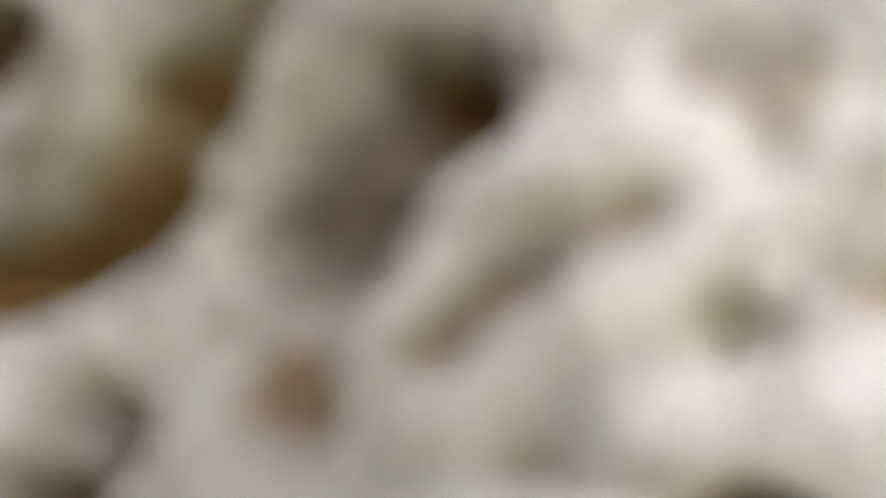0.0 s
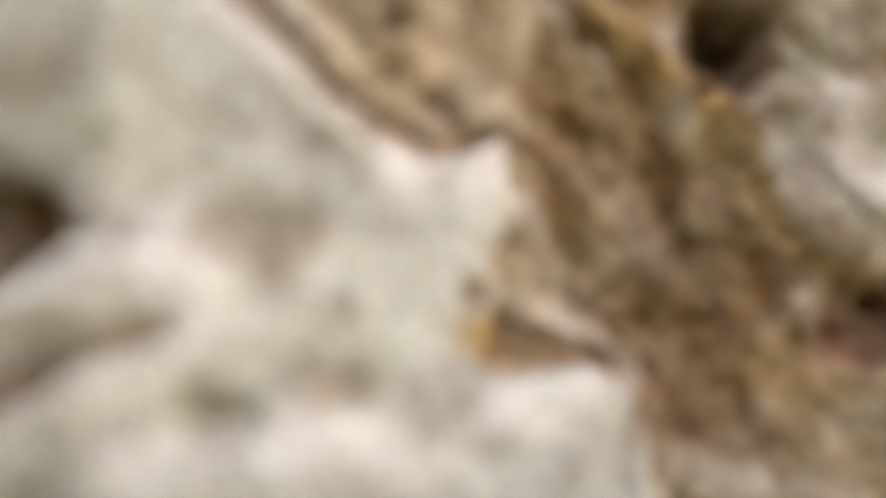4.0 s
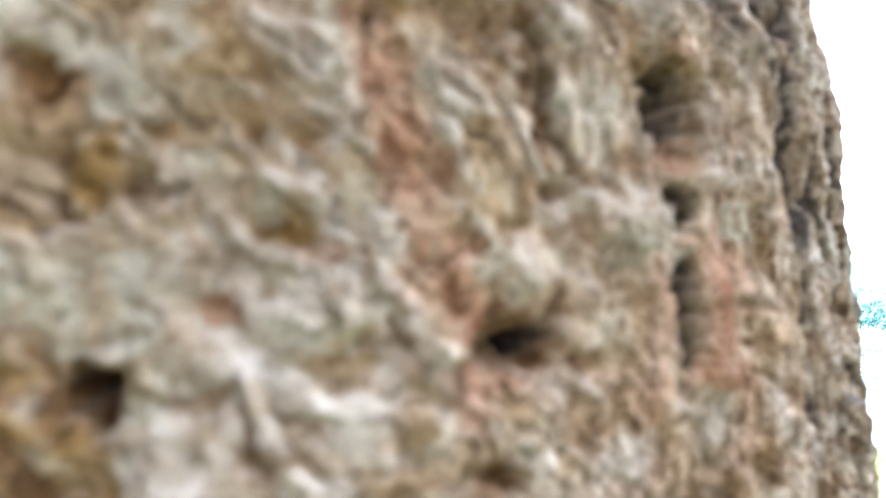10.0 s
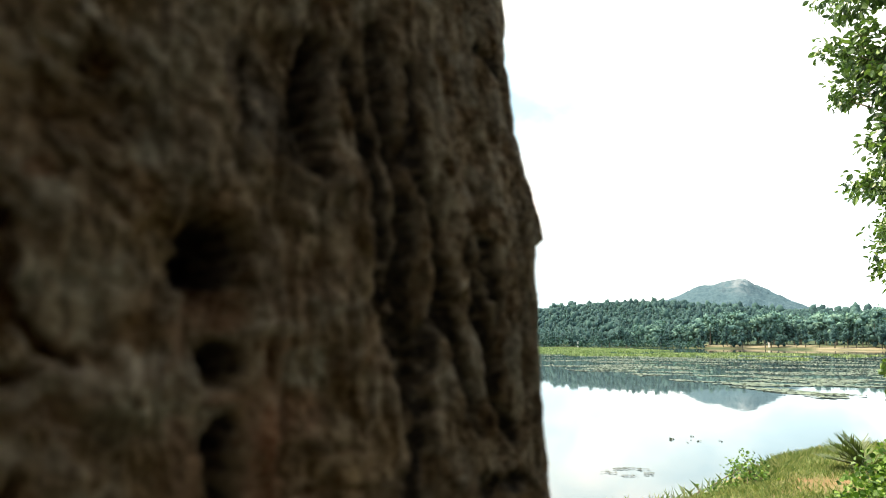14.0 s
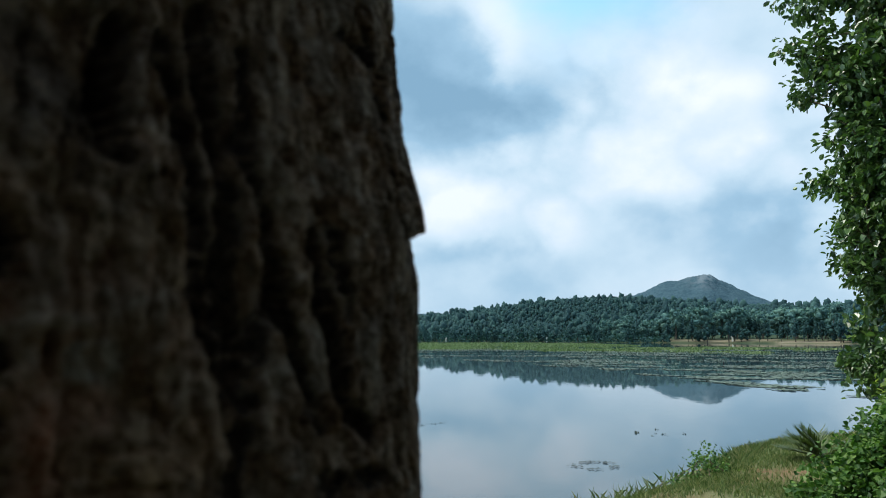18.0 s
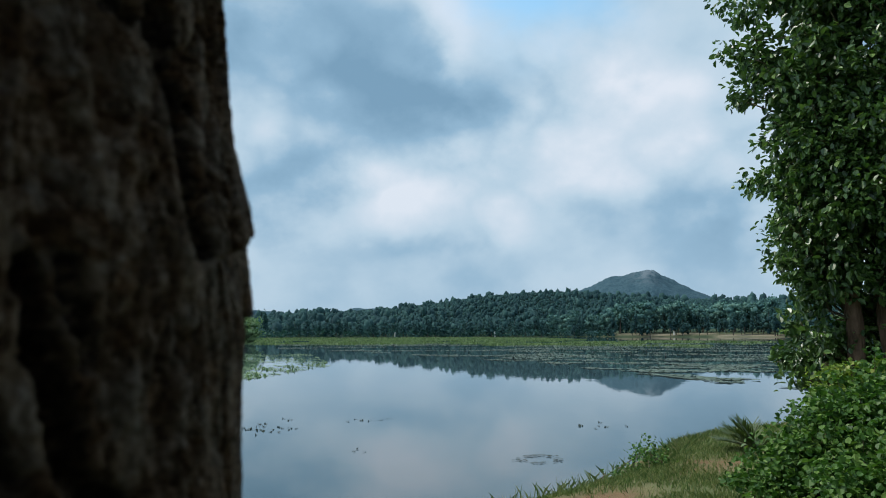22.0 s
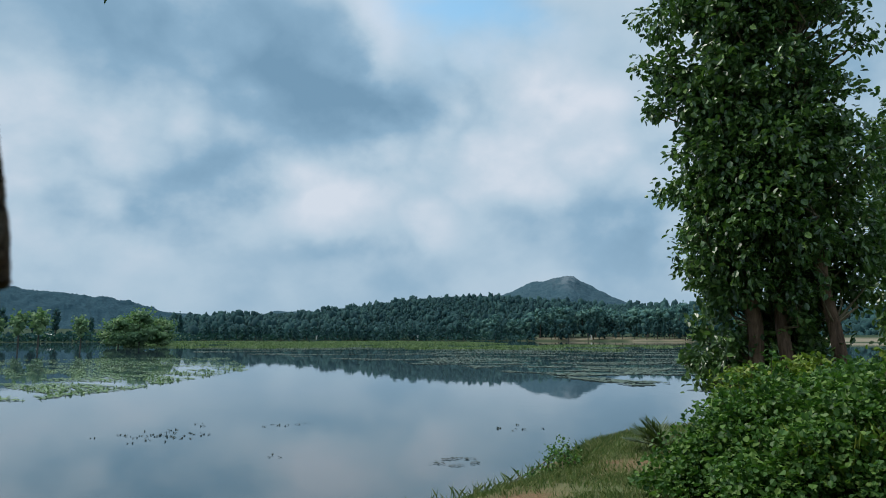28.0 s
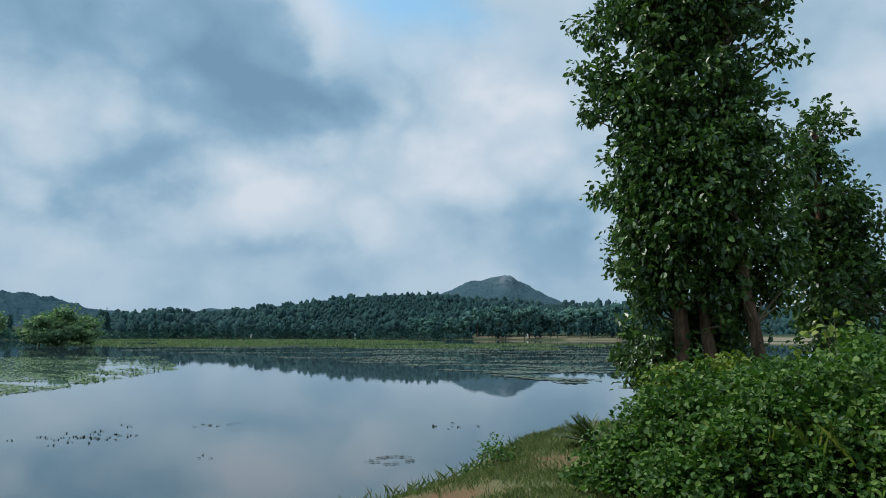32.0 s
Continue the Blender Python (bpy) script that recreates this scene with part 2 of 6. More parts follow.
def leaf_mat(name, dark, mid, pale, gloss=0.42, through=0.28, spec=0.45):
    m = Nodes(name)
    col = m.ramp(m.island(), (0.0, dark), (0.55, mid), (1.0, pale))
    col = m.mix(0.35, col, m.ramp(m.noise(3.0, 3), (0.3, 0.55), (0.7, 1.0)), "MULTIPLY")
    m.done(col, gloss, spec)
    tr = m.t.nodes.new("ShaderNodeBsdfTranslucent")
    m.link(m.mix(1.0, col, (1.0, 1.25, 0.5), "MULTIPLY"), tr.inputs[0])
    ms = m.t.nodes.new("ShaderNodeMixShader")
    ms.inputs[0].default_value = through
    m.link(m.b.outputs[0], ms.inputs[1])
    m.link(tr.outputs[0], ms.inputs[2])
    m.link(ms.outputs[0], m.out.inputs[0])
    return m.mat


def water_mat():
    m = Nodes("lake_water")
    v = m.coords((1, 1, 1))
    rip = m.math("ADD", m.noise(0.9, 3, 0.5, v), m.math("MULTIPLY", m.noise(4.0, 3, 0.5, v), 0.25))
    m.bump(rip, 0.07, 0.02)
    calm = m.noise(0.02, 4, 0.6, m.coords((0.4, 1.6, 1)), 0.8)
    m.done(m.mix(calm, (0.040, 0.075, 0.095), (0.065, 0.105, 0.125)), m.ramp(calm, (0.4, 0.0), (0.7, 0.035)), 0.5)
    m.b.inputs["IOR"].default_value = 1.33
    return m.mat


def ground_mat():
    m = Nodes("grassy_soil")
    v = m.coords()
    big, mid, fine = m.noise(0.45, 5, 0.6, v, 0.5), m.noise(3.2, 6, 0.65, v), m.noise(38, 5, 0.65, v)
    grass = m.mix(mid, (0.105, 0.145, 0.055), (0.25, 0.27, 0.135))
    soil = m.mix(fine, (0.19, 0.10, 0.052), (0.34, 0.205, 0.12))
    bare = m.math("MULTIPLY", m.ramp(big, (0.54, 0.0), (0.62, 1.0)), m.math("MULTIPLY", m.ramp(mid, (0.35, 0.2), (0.6, 1.0)), m.attr("near")))
    col = m.mix(m.math("MAXIMUM", bare, m.math("MULTIPLY", m.attr("bare"), m.ramp(mid, (0.3, 0.45), (0.55, 1.0)))), grass, soil)
    bank = m.math("MULTIPLY", m.attr("bare"), 1.0)
    sand = m.mix(fine, (0.33, 0.28, 0.20), (0.48, 0.42, 0.32))
    col = m.mix(m.math("MULTIPLY", bank, m.math("SUBTRACT", 1.0, m.attr("near"))), col, sand)
    col = m.mix(m.math("MAXIMUM", m.attr("near"), bank), m.mix(mid, (0.028, 0.055, 0.030), (0.055, 0.085, 0.040)), col)
    col = m.mix(0.6, col, m.ramp(fine, (0.3, 0.55), (0.7, 1.0)), "MULTIPLY")
    m.bump(m.math("ADD", mid, m.math("MULTIPLY", fine, 0.3)), 0.8, 0.06)
    return m.done(col, 0.95, 0.15)


def hill_mat(name, dark, pale, rock):
    m = Nodes(name)
    n = m.noise(0.12, 6, 0.7)
    col = m.mix(m.ramp(n, (0.36, 0.0), (0.64, 1.0)), dark, pale)
    col = m.mix(m.math("MULTIPLY", m.attr("rock"), m.ramp(m.noise(0.05, 5, 0.7), (0.42, 0.0), (0.55, 1.0))), col, rock)
    m.bump(n, 1.0, 4.0)
    return m.done(col, 0.95, 0.1)


BARK = bark_close()
TRUNK_BARK = bark_plain("rough_bark", (0.075, 0.048, 0.034), (0.24, 0.15, 0.105))
FAR_BARK = bark_plain("far_bark", (0.055, 0.052, 0.045), (0.13, 0.12, 0.10))
TWIG = bark_plain("twig_bark", (0.10, 0.08, 0.05), (0.26, 0.21, 0.14))
LEAF_TREE = leaf_mat("tree_leaf", (0.030, 0.075, 0.020), (0.078, 0.160, 0.038), (0.20, 0.315, 0.085), 0.36, 0.22, 0.8)
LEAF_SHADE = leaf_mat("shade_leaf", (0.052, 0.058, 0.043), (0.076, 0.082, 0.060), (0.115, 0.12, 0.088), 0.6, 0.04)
LEAF_BUSH = leaf_mat("bush_leaf", (0.032, 0.090, 0.020), (0.088, 0.195, 0.042), (0.22, 0.35, 0.085), 0.5, 0.28, 0.35)
LEAF_YOUNG = leaf_mat("young_leaf", (0.12, 0.20, 0.03), (0.21, 0.30, 0.045), (0.32, 0.38, 0.06), 0.5)
# far foliage: the leaf greens are shifted to teal for distance haze
LEAF_FAR = leaf_mat("hazed_far_leaf", (0.023, 0.072, 0.082), (0.035, 0.100, 0.104), (0.055, 0.135, 0.125), 0.95, 0.2)
LEAF_EDGE = leaf_mat("hazed_far_edge_leaf", (0.060, 0.155, 0.160), (0.105, 0.225, 0.205), (0.16, 0.295, 0.24), 0.95, 0.1)
LEAF_ISLE = leaf_mat("islet_leaf", (0.12, 0.22, 0.115), (0.20, 0.32, 0.15), (0.30, 0.42, 0.19), 0.7, 0.2)
BLADE = leaf_mat("grass_blade", (0.09, 0.16, 0.045), (0.21, 0.275, 0.095), (0.42, 0.40, 0.21), 0.6, 0.2)
PALM = leaf_mat("palm_blade", (0.05, 0.09, 0.03), (0.10, 0.15, 0.05), (0.18, 0.24, 0.08), 0.4, 0.15)
MARSH = leaf_mat("marsh_plant", (0.11, 0.17, 0.07), (0.16, 0.24, 0.09), (0.23, 0.31, 0.13), 0.6, 0.2)
PAD = leaf_mat("lily_pad", (0.09, 0.17, 0.06), (0.17, 0.28, 0.10), (0.29, 0.40, 0.17), 0.5, 0.05)
PAD_DULL = leaf_mat("dull_pad", (0.085, 0.130, 0.110), (0.115, 0.165, 0.130), (0.16, 0.215, 0.150), 0.75, 0.0)
WHITE_PAINT = bark_plain("weathered_white_paint", (0.62, 0.62, 0.60), (0.80, 0.80, 0.78))
PAD_DARK = leaf_mat("dark_pad", (0.018, 0.030, 0.022), (0.028, 0.045, 0.030), (0.05, 0.07, 0.042), 0.6, 0.0)
WATER, GROUND = water_mat(), ground_mat()
# hill colours with the blue haze of distance put into them
HILL_ROCK = hill_mat("hazed_wooded_hill", (0.040, 0.088, 0.118), (0.072, 0.132, 0.160), (0.15, 0.195, 0.225))
HILL_BLUE = hill_mat("hazed_distant_slope", (0.026, 0.070, 0.098), (0.048, 0.104, 0.132), (0.2, 0.2, 0.18))
HILL_WOOD = hill_mat("hazed_wooded_slope", (0.022, 0.060, 0.064), (0.042, 0.092, 0.090), (0.2, 0.2, 0.18))


# ---- mesh helpers ----
def fast_mesh(name, verts, faces, mat, smooth=False, attrs=None):
    """A mesh from arrays; faces all have the same number of corners."""
    verts, faces = np.asarray(verts, np.float32), np.asarray(faces, np.int32)
    me = bpy.data.meshes.new(name)
    me.vertices.add(len(verts))
    me.vertices.foreach_set("co", verts.ravel())
    k = faces.shape[1]
    me.loops.add(faces.size)
    me.loops.foreach_set("vertex_index", faces.ravel())
    me.polygons.add(len(faces))
    me.polygons.foreach_set("loop_start", np.arange(0, faces.size, k, dtype=np.int32))
    me.polygons.foreach_set("use_smooth", np.full(len(faces), smooth))
    for key, values in (attrs or {}).items():
        a = me.attributes.new(key, "FLOAT", "POINT")
        a.data.foreach_set("value", np.asarray(values, np.float32))
    me.update(calc_edges=True)
    me.materials.append(mat)
    return me


def part(name, me, parent=None, label="", at=(0, 0, 0)):
    ob = new(name, me)
    ob.location = at
    if parent is not None:
        ob.parent = parent
    return tagged(ob, label)


def grid_faces(nu, nv, wrap=False):
    """Quads of a grid with nu columns and nv rows, row after row."""
    i, j = np.meshgrid(np.arange(nu if wrap else nu - 1), np.arange(nv - 1))
    i, j = i.ravel(), j.ravel()
    i2 = (i + 1) % nu
    return np.stack([j * nu + i, j * nu + i2, (j + 1) * nu + i2, (j + 1) * nu + i], 1)


def lattice(x, y, seed):
    """Smooth value noise from 0 to 1 on arrays."""
    xi, yi = np.floor(x).astype(np.int64), np.floor(y).astype(np.int64)
    fx, fy = x - xi, y - yi
    fx, fy = fx * fx * fx * (fx * (fx * 6 - 15) + 10), fy * fy * fy * (fy * (fy * 6 - 15) + 10)

    def rnd(a, b):
        h = (a * 374761393 + b * 668265263 + seed * 362437) & 0xFFFFFFFF
        h = ((h ^ (h >> 13)) * 1274126177) & 0xFFFFFFFF
        return ((h ^ (h >> 16)) & 0xFFFF) / 65535.0

    a, b, c, d = rnd(xi, yi), rnd(xi + 1, yi), rnd(xi, yi + 1), rnd(xi + 1, yi + 1)
    return (a * (1 - fx) + b * fx) * (1 - fy) + (c * (1 - fx) + d * fx) * fy


def fbm2(x, y, seed, octaves=4, gain=0.5):
    total, amp, norm = 0.0, 1.0, 0.0
    for o in range(octaves):
        total = total + amp * lattice(x * 2**o + 17.3 * o, y * 2**o - 9.1 * o, seed + o)
        norm += amp
        amp *= gain
    return total / norm


def step01(a, b, x):
    t = np.clip((x - a) / (b - a), 0, 1)
    return t * t * (3 - 2 * t)


def tube(points, radii, sides=8, rough=0.0, seed=1):
    """Vertices and quads of a tapered limb along points."""
    rng = np.random.default_rng(seed)
    pts = np.asarray(points, float)
    vs, n = [], len(pts)
    ring = np.linspace(0, 2 * np.pi, sides, endpoint=False)
    wob = 1 + rough * rng.uniform(-1, 1, sides)
    for i in range(n):
        d = pts[min(i + 1, n - 1)] - pts[max(i - 1, 0)]
        d /= np.linalg.norm(d) + 1e-9
        a = np.cross(d, (0.3, 0.9, 0.1))
        a /= np.linalg.norm(a) + 1e-9
        b = np.cross(d, a)
        r = radii[i] * wob * (1 + 0.4 * rough * rng.uniform(-1, 1, sides))
        vs.append(pts[i] + r[:, None] * (np.cos(ring)[:, None] * a + np.sin(ring)[:, None] * b))
    return np.concatenate(vs), grid_faces(sides, n, True)


def joined(pieces):
    vs, fs, k = [], [], 0
    for v, f in pieces:
        vs.append(v)
        fs.append(f + k)
        k += len(v)
    return np.concatenate(vs), np.concatenate(fs)


def leaves(centres, length, width, rng, out=None, droop=0.35, wide=0.45):
    """Folded leaves of two quads each, turned at random about the outward ways."""
    n = len(centres)
    d = rng.normal(size=(n, 3))
    if out is not None:
        d = d * 0.75 + out
    d[:, 2] -= droop
    d /= np.linalg.norm(d, axis=1)[:, None]
    s = np.cross(d, rng.normal(size=(n, 3)) * 0.5 + (0, 0, 1.0))
    s /= np.linalg.norm(s, axis=1)[:, None] + 1e-9
    u = np.cross(s, d)
    L = (length * rng.uniform(0.65, 1.25, n))[:, None]
    W = L * (width / length) * rng.uniform(0.8, 1.2, n)[:, None]
    c = np.asarray(centres, float)
    f = 0.18
    pts = [c, c + d * L * 0.32 + s * W * 0.5 + u * W * f, c + d * L * 0.72 + s * W * wide + u * W * f * 0.6, c + d * L - u * L * 0.12,
           c + d * L * 0.72 - s * W * wide + u * W * f * 0.6, c + d * L * 0.32 - s * W * 0.5 + u * W * f]
    v = np.stack(pts, 1).reshape(-1, 3)
    k = np.arange(n)[:, None] * 6
    return v, np.concatenate([k + (0, 1, 2, 3), k + (0, 3, 4, 5)])


# ---- ground, lake and hills ----
SHORE = np.array([(-120, 40), (-40, 16), (-14, 9.0), (-4, 6.6), (2.0, 6.0), (4.4, 6.4), (6.1, 6.75), (7.3, 6.85), (8.2, 6.9), (9.2, 7.1), (10.5, 7.55), (12.4, 8.35),
                  (14.6, 8.6), (17, 8.0), (21, 5.0), (27, -2), (40, -14), (90, -40), (200, -80)], float)


def shore_side(x, y):
    """Distance from the near bank's edge, positive on the land."""
    best = np.full(x.shape, 1e9)
    side = np.zeros(x.shape)
    for (ax, ay), (bx, by) in zip(SHORE[:-1], SHORE[1:]):
        dx, dy = bx - ax, by - ay
        t = np.clip(((x - ax) * dx + (y - ay) * dy) / (dx * dx + dy * dy), 0, 1)
        px, py = x - ax - t * dx, y - ay - t * dy
        d = np.hypot(px, py)
        s = -np.sign(dx * (y - ay) - dy * (x - ax))
        side = np.where(d < best - 1e-9, s, side)
        best = np.minimum(best, d)
    return best * np.where(side == 0, 1, side)


def far_shore(az):
    """How far off the other bank lies, by bearing in degrees."""
    return np.interp(az, [-180, -60, -10, 8, 14, 20, 23, 27, 45, 62, 75, 95, 180], [260, 260, 270, 270, 270, 280, 300, 330, 330, 320, 300, 260, 260])


def ground_height(x, y):
    d = shore_side(x, y) + 0.35 * (fbm2(x * 0.9, y * 0.9, 5, 3) - 0.5)
    near = -0.6 + 0.72 * step01(-1.6, 0.0, d) + 0.2 * step01(0.0, 0.7, d) + 0.5 * step01(0.5, 8.0, d)
    near = near + step01(0.0, 1.0, d) * (0.10 * (fbm2(x * 0.5, y * 0.5, 8, 4) - 0.5) + 0.03 * (fbm2(x * 4, y * 4, 9, 3) - 0.5))
    r, az = np.hypot(x, y), np.degrees(np.arctan2(x, y))
    e = r - far_shore(az) + 14 * (fbm2(az * 0.35, r * 0.01, 11, 4) - 0.5)
    far = -0.8 + 0.95 * step01(-8, 1, e) + 3.0 * step01(0, 120, e) + 6 * step01(80, 600, e)
    far = far + 1.5 * step01(0, 16, e) * step01(49, 53, az) * (1 - step01(63, 67, az))
    return np.where(d > -3.0, near, np.maximum(far, -0.6))


def build_ground():
    rr = np.concatenate([np.linspace(0.0, 3, 14)[1:], np.linspace(3.15, 22, 150), np.geomspace(22.5, 4200, 150)])
    aa = np.radians(np.concatenate([np.linspace(-180, -12, 60, endpoint=False), np.linspace(-12, 100, 340, endpoint=False), np.linspace(100, 180, 28, endpoint=False)]))
    A, R = np.meshgrid(aa, rr)
    x, y = (R * np.sin(A)).ravel(), (R * np.cos(A)).ravel()
    z = ground_height(x, y)
    v = np.concatenate([np.stack([x, y, z], 1), [[0, 0, float(ground_height(np.zeros(1), np.zeros(1))[0])]]])
    f = grid_faces(len(aa), len(rr), True)
    n = len(aa)
    mid = len(v) - 1
    fan = np.stack([np.full(n, mid), np.arange(n), (np.arange(n) + 1) % n, np.full(n, mid)], 1)
    bare = 1.1 * np.exp(-(((x - 7.1) / 0.75) ** 2 + ((y - 5.75) / 0.5) ** 2)) + 0.7 * np.exp(-(((x - 10.3) / 1.6) ** 2 + ((y - 6.1) / 0.5) ** 2))
    r = np.hypot(x, y)
    bare = np.concatenate([bare + 0.8 * (r > 250) * step01(0.1, 0.3, z) * (1 - step01(1.5, 1.9, z)) * step01(48, 53, np.degrees(A).ravel()), [0]])
    me = fast_mesh("ground", v, f, GROUND, True, {"bare": np.clip(bare, 0, 1), "near": np.concatenate([(r < 60) * 1.0, [1]])})
    bm = bmesh.new()
    bm.from_mesh(me)
    bm.verts.ensure_lookup_table()
    for i in range(n):
        try:
            bm.faces.new((bm.verts[mid], bm.verts[(i + 1) % n], bm.verts[i])).smooth = True
        except ValueError:
            pass
    bmesh.ops.recalc_face_normals(bm, faces=bm.faces[:])
    bm.to_mesh(me)
    bm.free()
    if me.polygons[len(me.polygons) // 2].normal.z < 0:
        me.flip_normals()
    tagged(part("ground", me), "grassy lake bank of green and straw turf over reddish soil", "ground", kind="structure")


def build_water():
    rr = np.concatenate([[0.5], np.geomspace(4, 900, 40)])
    aa = np.linspace(-np.pi, np.pi, 96, endpoint=False)
    A, R = np.meshgrid(aa, rr)
    v = np.stack([(R * np.sin(A)).ravel(), (R * np.cos(A)).ravel(), np.zeros(R.size)], 1)
    f = grid_faces(96, len(rr), True)[:, ::-1]
    me = fast_mesh("water", v, f, WATER, True)
    tagged(part("water", me), "calm grey-blue lake mirroring clouds and the wooded shore", "lake", kind="structure")


def build_hill(name, label, az0, az1, dist, depth, profile, mat, canopy, seed, rock=None):
    """A hill whose skyline runs through (bearing, height in degrees) pairs, seen from the near bank."""
    na, nr = int((az1 - az0) * 12), 60
    az = np.linspace(az0, az1, na)
    el = np.interp(az, *zip(*profile))
    t = np.linspace(0, 1, nr)
    A, T = np.meshgrid(az, t)
    R = dist + depth * T
    top = (dist + depth * 0.6) * np.tan(np.radians(np.meshgrid(el, t)[0])) + 2.4
    shape = np.where(T < 0.6, np.abs(np.sin(T / 0.6 * np.pi / 2)) ** 0.9, np.cos((T - 0.6) / 0.4 * np.pi / 2) ** 0.8)
    fall = step01(az0, az0 + 1.2, A) * (1 - step01(az1 - 1.2, az1, A))
    x, y = R * np.sin(np.radians(A)), R * np.cos(np.radians(A))
    k = dist / 320
    z = top * shape + canopy * (fbm2(x / (7 * k), y / (7 * k), seed, 3, 0.6) - 0.5) * 2 * step01(0, 0.1, T) + 0.08 * top * (fbm2(x / 60, y / 60, seed + 5, 3) - 0.5)
    z = z + 0.9 * canopy * (fbm2(x / (1.6 * k), y / (1.6 * k), seed + 9, 3, 0.6) - 0.5) * step01(0, 0.1, T)
    z = z * fall - 1.5
    rk = np.zeros(x.size) if rock is None else np.exp(-(((A - rock[0]) / rock[1]) ** 2)).ravel() * step01(rock[2], rock[2] + 40, z.ravel())
    me = fast_mesh(name, np.stack([x, y, z], -1).reshape(-1, 3), grid_faces(na, nr)[:, ::-1], mat, True, {"rock": rk})
    if me.polygons[na].normal.z < 0:
        me.flip_normals()
    tagged(part(name, me), label, "hill", kind="structure")


build_ground()
build_water()
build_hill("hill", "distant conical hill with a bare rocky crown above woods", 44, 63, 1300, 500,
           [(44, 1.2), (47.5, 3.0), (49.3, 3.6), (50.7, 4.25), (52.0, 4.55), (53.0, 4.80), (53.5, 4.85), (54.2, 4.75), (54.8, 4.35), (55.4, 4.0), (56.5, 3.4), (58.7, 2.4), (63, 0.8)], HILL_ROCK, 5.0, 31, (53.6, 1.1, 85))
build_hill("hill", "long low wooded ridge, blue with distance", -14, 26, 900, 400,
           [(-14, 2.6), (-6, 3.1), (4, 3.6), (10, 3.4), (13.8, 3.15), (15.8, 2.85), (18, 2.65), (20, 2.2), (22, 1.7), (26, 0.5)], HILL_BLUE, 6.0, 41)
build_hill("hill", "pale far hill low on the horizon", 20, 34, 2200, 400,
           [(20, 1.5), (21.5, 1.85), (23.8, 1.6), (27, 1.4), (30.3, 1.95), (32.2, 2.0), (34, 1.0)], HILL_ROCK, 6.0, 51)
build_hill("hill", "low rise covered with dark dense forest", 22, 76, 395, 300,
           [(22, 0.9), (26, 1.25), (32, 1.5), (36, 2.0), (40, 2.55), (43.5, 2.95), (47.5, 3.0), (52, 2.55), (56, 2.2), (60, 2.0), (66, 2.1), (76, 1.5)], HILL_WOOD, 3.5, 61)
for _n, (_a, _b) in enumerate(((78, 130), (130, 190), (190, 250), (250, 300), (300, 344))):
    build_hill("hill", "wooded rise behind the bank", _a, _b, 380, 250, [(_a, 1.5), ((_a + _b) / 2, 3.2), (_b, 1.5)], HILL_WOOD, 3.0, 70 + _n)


# ---- the old tree by the path ----
AX, AY, RT, Z0 = 0.1149, 0.3166, 0.283, 2.3     # trunk axis, radius, level of the bark's reference line


def seg(u, v, ax, ay, bx, by):
    dx, dy = bx - ax, by - ay
    t = np.clip(((u - ax) * dx + (v - ay) * dy) / (dx * dx + dy * dy), 0, 1)
    return np.hypot(u - ax - t * dx, v - ay - t * dy)


